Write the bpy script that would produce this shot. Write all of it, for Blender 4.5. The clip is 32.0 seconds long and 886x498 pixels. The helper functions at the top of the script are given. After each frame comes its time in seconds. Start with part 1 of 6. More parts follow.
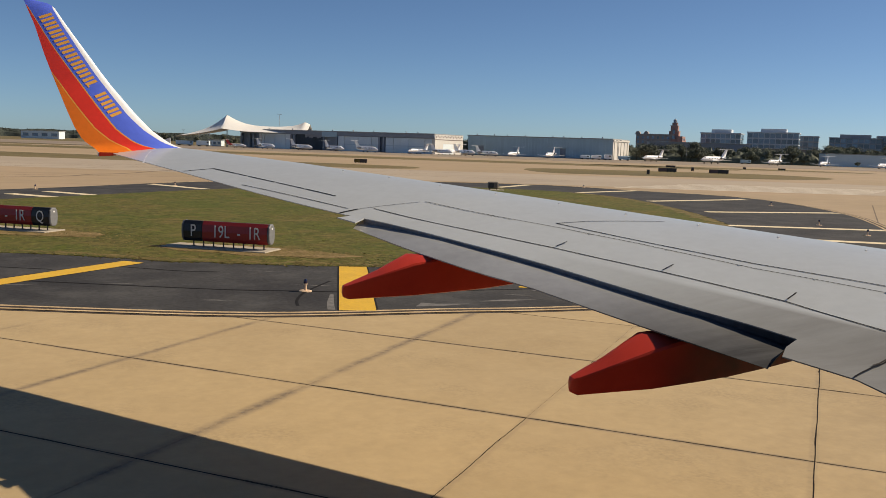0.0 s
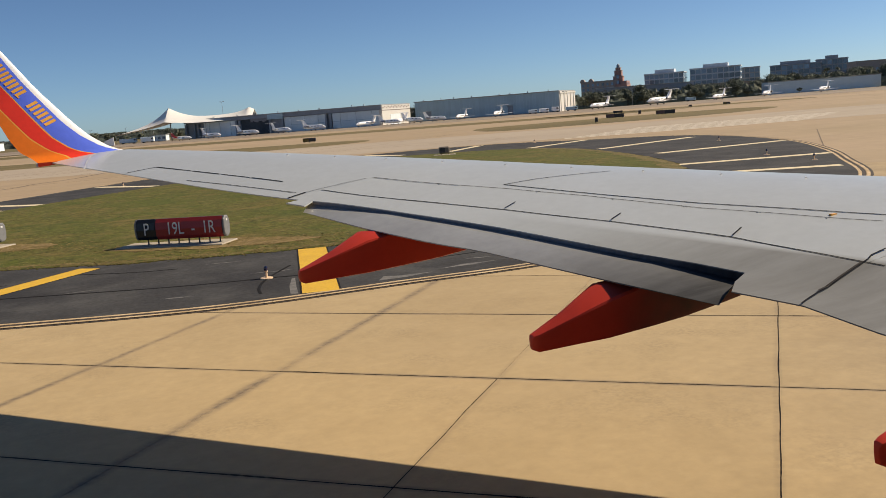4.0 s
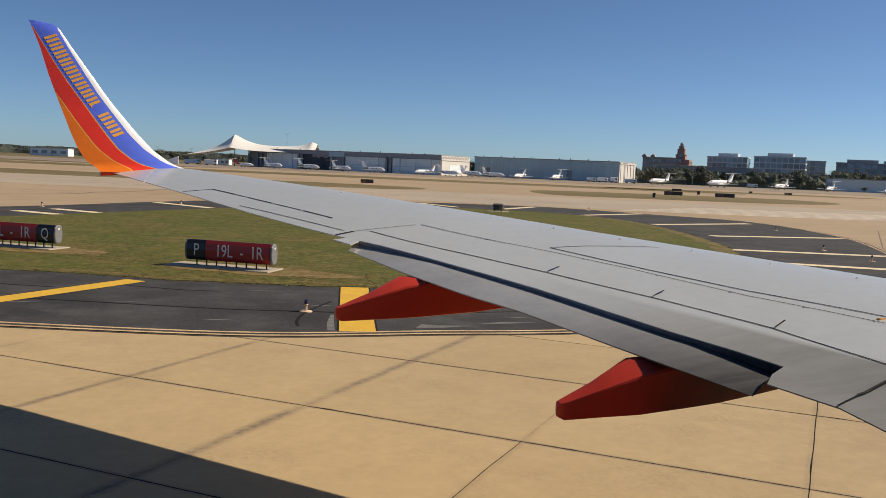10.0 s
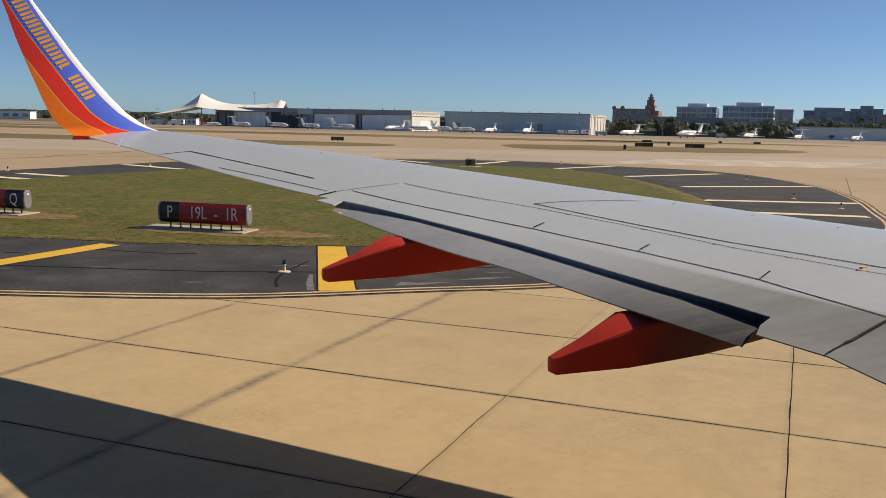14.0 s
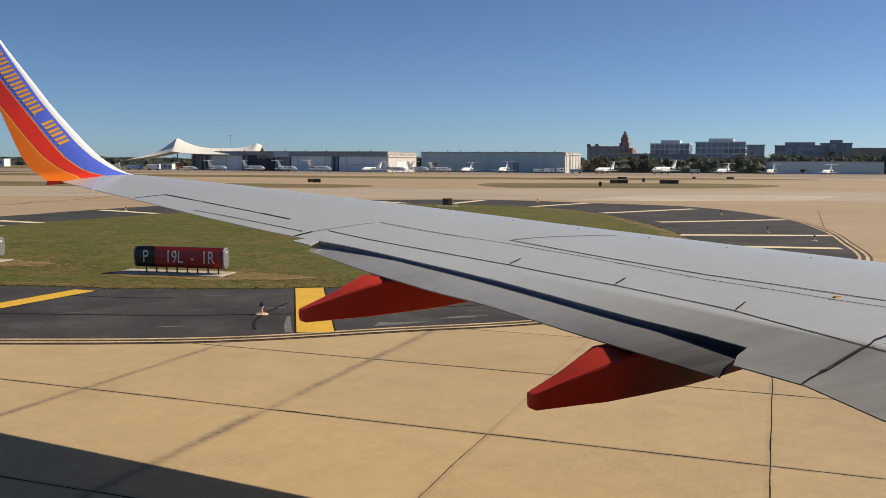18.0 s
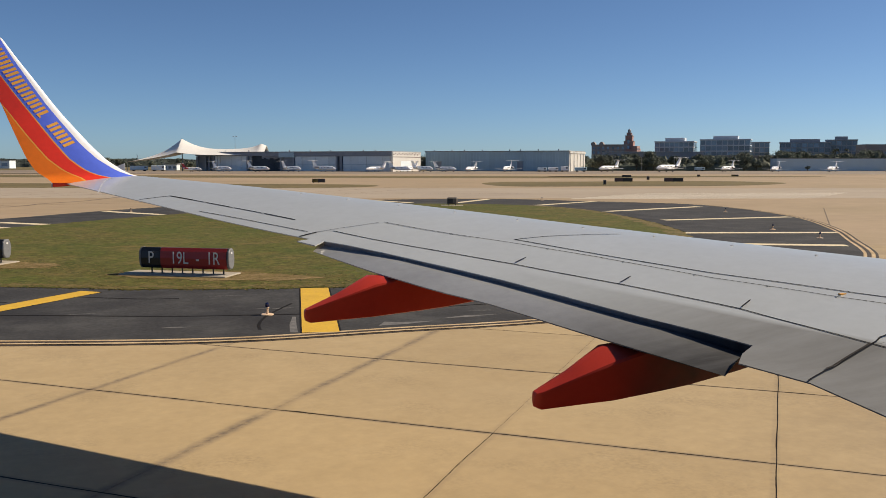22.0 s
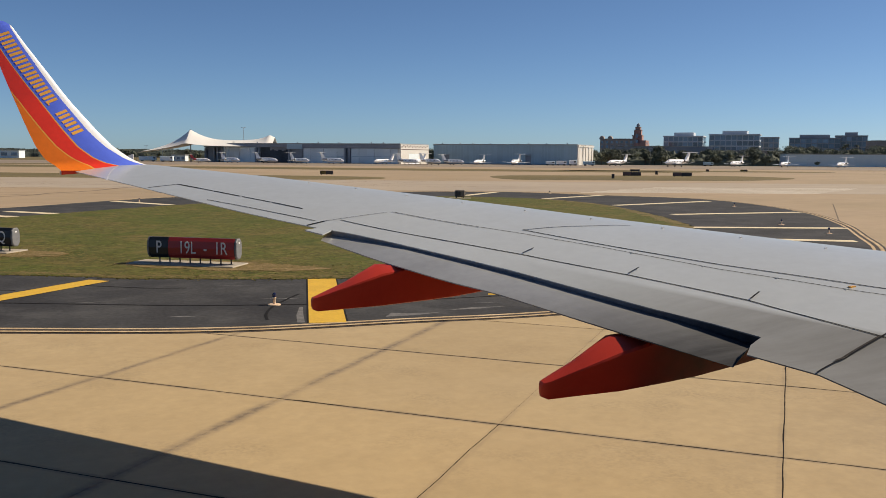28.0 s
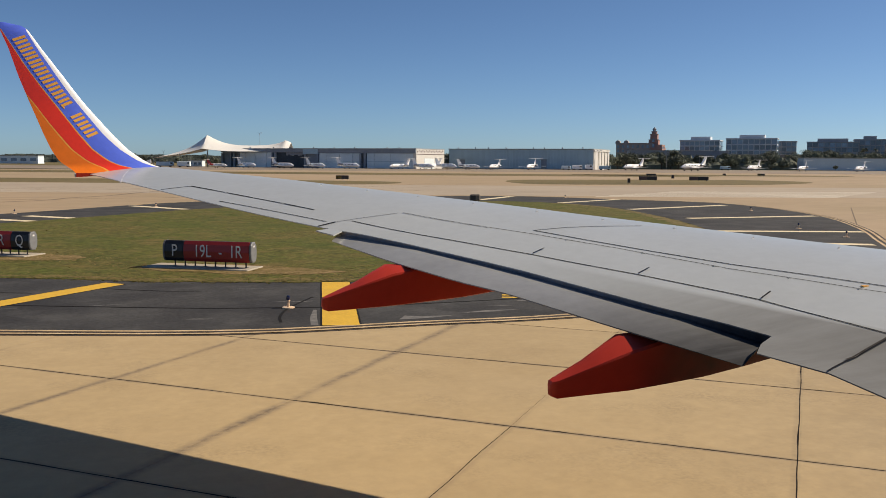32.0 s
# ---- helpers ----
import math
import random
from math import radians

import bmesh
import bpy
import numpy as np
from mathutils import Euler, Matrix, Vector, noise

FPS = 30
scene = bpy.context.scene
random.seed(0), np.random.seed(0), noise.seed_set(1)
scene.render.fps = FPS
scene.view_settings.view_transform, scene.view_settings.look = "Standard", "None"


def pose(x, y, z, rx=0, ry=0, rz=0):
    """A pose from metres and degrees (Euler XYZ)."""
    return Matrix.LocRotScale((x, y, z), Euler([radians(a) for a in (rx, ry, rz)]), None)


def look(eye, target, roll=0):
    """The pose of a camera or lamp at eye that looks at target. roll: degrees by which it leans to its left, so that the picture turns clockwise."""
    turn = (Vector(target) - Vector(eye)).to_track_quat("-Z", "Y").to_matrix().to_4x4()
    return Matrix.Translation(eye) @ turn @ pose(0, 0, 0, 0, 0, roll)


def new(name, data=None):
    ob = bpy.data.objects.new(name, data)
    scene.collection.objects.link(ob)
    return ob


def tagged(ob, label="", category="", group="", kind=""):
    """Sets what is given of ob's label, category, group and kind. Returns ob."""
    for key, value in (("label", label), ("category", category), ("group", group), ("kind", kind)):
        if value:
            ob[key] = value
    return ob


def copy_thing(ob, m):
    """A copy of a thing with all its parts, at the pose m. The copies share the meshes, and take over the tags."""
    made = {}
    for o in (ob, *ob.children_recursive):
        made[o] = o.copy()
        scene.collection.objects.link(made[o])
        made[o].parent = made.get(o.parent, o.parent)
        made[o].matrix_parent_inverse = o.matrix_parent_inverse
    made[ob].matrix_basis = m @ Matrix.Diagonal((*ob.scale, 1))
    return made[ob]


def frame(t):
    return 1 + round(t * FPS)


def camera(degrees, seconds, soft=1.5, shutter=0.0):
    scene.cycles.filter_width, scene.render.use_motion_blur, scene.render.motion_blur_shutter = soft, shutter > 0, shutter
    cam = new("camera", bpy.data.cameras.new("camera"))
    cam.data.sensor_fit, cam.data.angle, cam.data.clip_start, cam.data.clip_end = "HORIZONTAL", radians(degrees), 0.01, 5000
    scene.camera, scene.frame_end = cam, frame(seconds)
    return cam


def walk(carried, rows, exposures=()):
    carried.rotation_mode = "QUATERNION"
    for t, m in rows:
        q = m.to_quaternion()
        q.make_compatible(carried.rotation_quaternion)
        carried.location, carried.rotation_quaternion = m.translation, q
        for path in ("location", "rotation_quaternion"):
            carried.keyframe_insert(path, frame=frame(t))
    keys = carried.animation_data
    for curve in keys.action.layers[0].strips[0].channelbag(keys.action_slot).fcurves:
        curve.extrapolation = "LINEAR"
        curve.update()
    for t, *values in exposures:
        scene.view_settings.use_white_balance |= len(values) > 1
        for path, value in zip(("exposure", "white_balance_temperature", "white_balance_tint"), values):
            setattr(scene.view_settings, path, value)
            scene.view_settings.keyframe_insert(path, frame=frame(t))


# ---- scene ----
# Axes: x ahead along the airliner, y out over its left wing, z up; the ground is z = 0.
# ---------------- camera ----------------
cam = camera(52.0, 32.0, soft=0.8)
# seconds, x, y, z, yaw, pitch, roll: a camera held at the cabin window of the parked airliner
PATH = [
    (0, 0.003, 0.048, 3.675, -21.080, -6.463, -1.850),
    (0.5, 0.074, -0.015, 3.672, -21.326, -5.640, -1.364),
    (1, -0.003, -0.006, 3.694, -24.511, -6.929, -2.429),
    (1.5, 0.013, 0.004, 3.685, -26.002, -7.741, -2.026),
    (2, -0.006, -0.013, 3.696, -25.957, -7.713, -2.039),
    (2.5, 0.085, -0.034, 3.639, -25.730, -9.220, 0.822),
    (4.5, 0.043, -0.006, 3.728, -24.313, -8.345, 4.406),
    (5, -0.021, 0.021, 3.708, -26.315, -8.201, -0.563),
    (5.5, -0.024, 0.023, 3.739, -26.380, -6.600, 1.018),
    (6, -0.012, 0.019, 3.712, -23.304, -3.241, 1.613),
    (6.5, 0.088, -0.013, 3.720, -18.957, -2.053, 2.782),
    (7, 0.117, -0.016, 3.707, -18.785, -3.834, 0.070),
    (7.5, 0.081, -0.024, 3.728, -18.948, -4.259, -0.574),
    (8, 0.075, -0.002, 3.720, -18.841, -4.327, -0.420),
    (8.5, 0.086, -0.014, 3.731, -19.272, -4.378, 0.205),
    (9, 0.071, 0.003, 3.706, -19.493, -3.928, 0.171),
    (9.5, 0.041, 0.002, 3.714, -20.349, -4.220, -0.192),
    (10, 0.103, -0.041, 3.709, -20.642, -5.165, -2.409),
    (10.5, 0.010, -0.009, 3.728, -26.034, -5.527, -1.305),
    (11, 0.007, -0.020, 3.726, -23.834, -3.956, -1.811),
    (11.5, -0.003, 0.008, 3.711, -23.724, -3.089, -1.657),
    (12, 0.014, -0.017, 3.708, -22.735, -3.033, -1.567),
    (12.5, 0.010, -0.015, 3.692, -22.779, -3.700, -2.143),
    (13, -0.001, -0.007, 3.701, -22.809, -5.025, -1.895),
    (13.5, -0.047, -0.002, 3.686, -21.786, -6.930, -1.216),
    (14, -0.022, 0.009, 3.730, -22.523, -7.885, -1.326),
    (14.5, 0.023, -0.016, 3.707, -21.899, -6.535, -0.860),
    (15, -0.008, -0.019, 3.703, -23.327, -6.043, -1.918),
    (15.5, -0.014, -0.015, 3.724, -23.613, -5.927, -1.759),
    (17.5, -0.005, -0.004, 3.703, -23.825, -5.415, -0.720),
    (18, -0.009, -0.002, 3.710, -23.998, -5.355, -0.393),
    (18.5, -0.022, -0.003, 3.708, -24.100, -5.217, -0.186),
    (19, -0.012, -0.004, 3.716, -24.089, -5.354, 0.067),
    (19.5, -0.006, 0.000, 3.698, -24.096, -5.377, -0.031),
    (20, -0.000, -0.003, 3.701, -24.094, -5.404, -0.076),
    (20.5, -0.010, -0.011, 3.701, -24.008, -5.361, -0.308),
    (21, -0.013, -0.009, 3.711, -24.065, -5.413, -0.395),
    (21.5, 0.002, -0.004, 3.695, -23.806, -5.387, -0.305),
    (22, -0.011, -0.011, 3.715, -23.729, -5.403, -0.024),
    (22.5, -0.007, -0.013, 3.717, -23.724, -5.366, -0.067),
    (23, -0.006, -0.008, 3.710, -23.815, -5.077, -0.313),
    (23.5, -0.024, -0.019, 3.730, -24.071, -4.931, -0.117),
    (24, -0.008, -0.007, 3.713, -24.097, -4.864, -0.166),
    (24.5, -0.011, -0.009, 3.704, -24.157, -4.756, -0.212),
    (25, -0.022, -0.009, 3.719, -24.117, -4.877, -0.002),
    (25.5, -0.020, -0.018, 3.710, -23.883, -4.776, -0.116),
    (27.5, -0.029, 0.015, 3.664, -24.345, -5.224, -1.283),
    (28, -0.007, 0.006, 3.680, -23.224, -5.847, -0.465),
    (28.5, 0.036, 0.007, 3.657, -23.463, -5.500, -0.110),
    (29, 0.017, 0.005, 3.645, -24.078, -5.481, -0.227),
    (29.5, 0.028, 0.008, 3.659, -25.165, -5.632, -0.403),
    (30, 0.003, -0.008, 3.673, -24.503, -5.846, 0.365),
    (30.5, -0.015, 0.010, 3.665, -25.610, -5.603, 0.418),
    (31, 0.001, 0.007, 3.672, -24.968, -6.379, -0.983),
    (31.5, -0.007, -0.002, 3.682, -24.244, -6.017, -0.456),
    (32, 0.044, -0.015, 3.634, -22.239, -5.552, -0.348)]
walk(cam, [(t, pose(x, y, z, 90 + pitch, roll, yaw)) for t, x, y, z, yaw, pitch, roll in PATH],
     exposures=[(0, 0.22, 7150, 9.5), (5.0, 0.35, 7050, 9.5), (8.0, 0.26, 6900, 9.6), (14, 0.27, 6900, 9.6), (32, 0.26, 6900, 9.6)])

# ---------------- light ----------------
SUN_AZ, SUN_EL = 97.0, 38.2          # clockwise from +y, and above the horizon
world = bpy.data.worlds.new("world")
scene.world = world
world.use_nodes = True
wn, wl = world.node_tree.nodes, world.node_tree.links
sky = wn.new("ShaderNodeTexSky")
sky.sky_type, sky.sun_disc = "NISHITA", False
sky.sun_elevation, sky.sun_rotation = radians(SUN_EL), radians(SUN_AZ)
sky.altitude, sky.air_density, sky.dust_density, sky.ozone_density = 0, 0.55, 0.3, 3.8
gain = wn.new("ShaderNodeMix")
gain.data_type, gain.blend_type = "RGBA", "MULTIPLY"
gain.inputs["Factor"].default_value, gain.inputs["B"].default_value = 1.0, (0.82, 0.968, 1.085, 1)
wl.new(sky.outputs["Color"], gain.inputs["A"])
wl.new(gain.outputs["Result"], wn["Background"].inputs["Color"])
wn["Background"].inputs["Strength"].default_value = 0.072
sun = new("sun", bpy.data.lights.new("sun", "SUN"))
sun.data.energy, sun.data.angle, sun.data.color = 4.95, radians(0.5), (1.0, 0.885, 0.745)
sd = Vector((math.sin(radians(SUN_AZ)) * math.cos(radians(SUN_EL)),
             math.cos(radians(SUN_AZ)) * math.cos(radians(SUN_EL)), math.sin(radians(SUN_EL))))
sun.matrix_world = look(sd * 200, (0, 0, 0))


# ---------------- materials ----------------
def mat(name, color, rough=0.6, metal=0.0, var=0.15, scale=1.0, fine=25.0, bump=0.05, tint=None, spec=0.5,
        coat=0.0, each=0.0, where="Object"):
    """Colour with blotches (scale, in 1/m), grain (fine) and relief; tint: a second colour in the blotches; each: change from piece to piece."""
    m = bpy.data.materials.new(name)
    m.use_nodes = True
    n, l = m.node_tree.nodes, m.node_tree.links
    b = n["Principled BSDF"]
    b.inputs["Roughness"].default_value, b.inputs["Metallic"].default_value = rough, metal
    b.inputs["Specular IOR Level"].default_value, b.inputs["Coat Weight"].default_value = spec, coat
    if where == "World":
        src = n.new("ShaderNodeNewGeometry").outputs["Position"]
    else:
        src = n.new("ShaderNodeTexCoord").outputs["Object"]
    big, small = n.new("ShaderNodeTexNoise"), n.new("ShaderNodeTexNoise")
    for node, s, d in ((big, scale, 5), (small, fine, 4)):
        node.inputs["Scale"].default_value, node.inputs["Detail"].default_value = s, d
        node.inputs["Roughness"].default_value = 0.65
        l.new(src, node.inputs["Vector"])
    ramp = n.new("ShaderNodeMapRange")
    for k, v in (("From Min", 0.35), ("From Max", 0.65)):
        ramp.inputs[k].default_value = v
    l.new(big.outputs["Fac"], ramp.inputs["Value"])
    mix = n.new("ShaderNodeMix")
    mix.data_type = "RGBA"
    t = tint or tuple(c * (1 - var) for c in color)
    mix.inputs["A"].default_value, mix.inputs["B"].default_value = (*color, 1), (*t, 1)
    l.new(ramp.outputs["Result"], mix.inputs["Factor"])
    grain = n.new("ShaderNodeMix")
    grain.data_type, grain.blend_type = "RGBA", "MULTIPLY"
    grain.inputs["Factor"].default_value = 1.0
    gr = n.new("ShaderNodeMapRange")
    for k, v in (("From Min", 0.3), ("From Max", 0.7), ("To Min", 1 - var), ("To Max", 1 + var)):
        gr.inputs[k].default_value = v
    l.new(small.outputs["Fac"], gr.inputs["Value"])
    l.new(mix.outputs["Result"], grain.inputs["A"])
    l.new(gr.outputs["Result"], grain.inputs["B"])
    out = grain.outputs["Result"]
    if each:
        info, er, em = n.new("ShaderNodeObjectInfo"), n.new("ShaderNodeMapRange"), n.new("ShaderNodeMix")
        em.data_type, em.blend_type = "RGBA", "MULTIPLY"
        em.inputs["Factor"].default_value = 1.0
        er.inputs["To Min"].default_value, er.inputs["To Max"].default_value = 1 - each, 1 + each
        l.new(info.outputs["Random"], er.inputs["Value"])
        l.new(out, em.inputs["A"])
        l.new(er.outputs["Result"], em.inputs["B"])
        out = em.outputs["Result"]
    l.new(out, b.inputs["Base Color"])
    rr = n.new("ShaderNodeMapRange")
    rr.inputs["To Min"].default_value, rr.inputs["To Max"].default_value = max(rough - 0.08, 0.02), min(rough + 0.08, 1)
    l.new(big.outputs["Fac"], rr.inputs["Value"])
    l.new(rr.outputs["Result"], b.inputs["Roughness"])
    if bump:
        bp = n.new("ShaderNodeBump")
        bp.inputs["Strength"].default_value, bp.inputs["Distance"].default_value = bump, 0.02
        l.new(small.outputs["Fac"], bp.inputs["Height"])
        l.new(bp.outputs["Normal"], b.inputs["Normal"])
    return m


M = {}
M["slab"] = mat("concrete_slab", (0.41, 0.303, 0.160), 0.85, var=0.06, scale=0.9, fine=5, bump=0.06, each=0.05,
                tint=(0.375, 0.276, 0.145), where="World")
M["concrete"] = mat("concrete_far", (0.36, 0.262, 0.162), 0.9, var=0.06, scale=0.03, fine=0.6, bump=0.05,
                    tint=(0.30, 0.226, 0.132), where="World")
M["runway"] = mat("runway_concrete", (0.37, 0.305, 0.225), 0.9, var=0.06, scale=0.05, fine=0.7, bump=0.05, tint=(0.33, 0.27, 0.20), where="World")
M["joint"] = mat("joint_filler", (0.016, 0.013, 0.011), 0.95, var=0.3, scale=2, fine=30, spec=0.1)
M["asphalt"] = mat("asphalt", (0.030, 0.029, 0.029), 0.9, var=0.30, scale=0.35, fine=9, bump=0.3,
                   tint=(0.058, 0.057, 0.055), where="World", spec=0.22)
M["tar"] = mat("crack_sealant", (0.012, 0.011, 0.010), 0.9, var=0.2, scale=2, fine=30, spec=0.15)
M["apron"] = mat("apron_asphalt", (0.20, 0.155, 0.115), 0.9, var=0.12, scale=0.02, fine=0.5, tint=(0.26, 0.21, 0.15), where="World")
M["grass"] = mat("mown_grass", (0.078, 0.088, 0.012), 0.95, var=0.55, scale=0.28, fine=3.6, bump=0.9,
                 tint=(0.108, 0.090, 0.024), where="World", spec=0.2)
M["blade"] = mat("grass_blades", (0.088, 0.100, 0.015), 0.9, var=0.4, scale=0.28, fine=7, bump=0, tint=(0.125, 0.105, 0.028), where="World", spec=0.15)
M["maroon"] = mat("maroon_band", (0.12, 0.075, 0.072), 0.6, var=0.12, scale=0.4, fine=4)
M["field"] = mat("airfield_grass", (0.118, 0.097, 0.044), 0.95, var=0.25, scale=0.03, fine=0.8, bump=0.2,
                 tint=(0.165, 0.130, 0.060), where="World", spec=0.2)
M["straw"] = mat("dry_grass", (0.195, 0.143, 0.058), 0.95, var=0.45, scale=1.2, fine=9, bump=0.6, tint=(0.085, 0.08, 0.022), where="World", spec=0.2)
M["stalk"] = mat("dry_stalk", (0.20, 0.150, 0.062), 0.95, var=0.3, scale=1.2, fine=9, bump=0, tint=(0.135, 0.110, 0.040), where="World", spec=0.1)
M["bare"] = mat("bare_earth", (0.25, 0.175, 0.085), 0.95, var=0.4, scale=1.4, fine=8, bump=0.5, tint=(0.13, 0.098, 0.036), where="World", spec=0.1)
M["yellow"] = mat("yellow_marking", (0.66, 0.40, 0.028), 0.7, var=0.12, scale=1.5, fine=18, bump=0.15, tint=(0.58, 0.34, 0.03), where="World")
M["cream"] = mat("worn_marking", (0.74, 0.63, 0.42), 0.75, var=0.15, scale=1.2, fine=14, bump=0.1, tint=(0.62, 0.51, 0.32), where="World")
M["edge"] = mat("edge_line", (0.58, 0.43, 0.245), 0.8, var=0.25, scale=0.9, fine=12, bump=0.1, tint=(0.36, 0.25, 0.125), where="World")
M["dark_edge"] = mat("edge_gap", (0.045, 0.030, 0.020), 0.85, var=0.3, scale=1.5, fine=12, where="World")
M["guide"] = mat("far_joint", (0.17, 0.12, 0.078), 0.9, var=0.3, scale=0.4, fine=3, where="World")
M["white_mark"] = mat("white_marking", (0.62, 0.56, 0.45), 0.8, var=0.12, scale=0.4, fine=3, where="World")
M["wing"] = mat("grey_wing_paint", (0.475, 0.50, 0.49), 0.34, var=0.04, scale=0.8, fine=9, bump=0.010, tint=(0.44, 0.462, 0.452), coat=0.4)
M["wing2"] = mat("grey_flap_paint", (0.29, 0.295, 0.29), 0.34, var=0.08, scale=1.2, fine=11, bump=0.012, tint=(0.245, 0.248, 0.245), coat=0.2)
# blue-grey sky-lit shade of the flap gap, put into the strip's colour
M["cove"] = mat("painted_cove_shade", (0.20, 0.225, 0.265), 0.45, var=0.2, scale=2, fine=12)
M["sooty"] = mat("sooty_rubber", (0.045, 0.040, 0.036), 0.9, var=0.35, scale=3, fine=20, spec=0.1)
M["tip_seal"] = mat("pale_sealant", (0.56, 0.57, 0.555), 0.4, var=0.15, scale=3, fine=14)
M["seal"] = mat("black_seal", (0.012, 0.012, 0.013), 0.9, var=0.2, spec=0.1)
M["red"] = mat("red_paint", (0.53, 0.042, 0.021), 0.42, var=0.06, scale=1.5, fine=12, bump=0.01, spec=0.22)
M["orange"] = mat("orange_paint", (0.97, 0.215, 0.015), 0.36, var=0.05, scale=1.5, fine=12, bump=0.01, coat=0.3)
M["crimson"] = mat("bright_red_paint", (0.93, 0.050, 0.024), 0.36, var=0.05, scale=1.5, fine=12, bump=0.01, coat=0.3)
M["blue"] = mat("blue_paint", (0.11, 0.18, 0.78), 0.32, var=0.05, scale=1.5, fine=12, bump=0.01, coat=0.3)
M["deep_blue"] = mat("deep_blue_paint", (0.045, 0.05, 0.20), 0.35, var=0.05, scale=1.5, fine=12, bump=0.01, coat=0.2)
M["amber"] = mat("amber_paint", (0.93, 0.45, 0.08), 0.35, var=0.05, scale=1.5, fine=12, bump=0.01)
M["white"] = mat("white_paint", (0.80, 0.80, 0.80), 0.4, var=0.05, scale=0.8, fine=8, bump=0.01)
M["rubber"] = mat("rubber", (0.02, 0.02, 0.021), 0.8, var=0.2)
M["metal"] = mat("bare_metal", (0.55, 0.55, 0.56), 0.35, metal=1.0, var=0.1, fine=30)
M["sign_red"] = mat("sign_red", (0.33, 0.022, 0.020), 0.45, var=0.08, scale=2, fine=14, bump=0.02)
M["sign_black"] = mat("sign_black", (0.012, 0.013, 0.016), 0.4, var=0.2, scale=2, fine=14, bump=0.02)
M["sign_white"] = mat("sign_white", (0.66, 0.65, 0.63), 0.5, var=0.06, scale=4, fine=20)
M["sign_grey"] = mat("sign_casing", (0.17, 0.172, 0.175), 0.55, var=0.12, scale=3, fine=14)
M["sign_dark"] = mat("sign_frame", (0.035, 0.033, 0.035), 0.5, var=0.2, scale=3, fine=14)
M["sign_weathered"] = mat("weathered_casing", (0.16, 0.135, 0.11), 0.7, var=0.25, scale=3, fine=14)
M["pad"] = mat("pale_concrete", (0.38, 0.33, 0.255), 0.9, var=0.12, scale=1.6, fine=12, bump=0.2)
M["scrape"] = mat("scraped_asphalt", (0.17, 0.16, 0.145), 0.9, var=0.3, scale=2.5, fine=14, tint=(0.09, 0.088, 0.085), where="World")
M["lamp_blue"] = mat("blue_lens", (0.012, 0.014, 0.06), 0.15, var=0.1, spec=0.8)
M["lamp_base"] = mat("fixture_paint", (0.72, 0.52, 0.34), 0.5, var=0.1, fine=30)


CORNER, TURN = Vector((0.577, 15.758)), -44.14       # a crossing of slab joints, and their turn
turn = Matrix.Rotation(radians(TURN), 2)


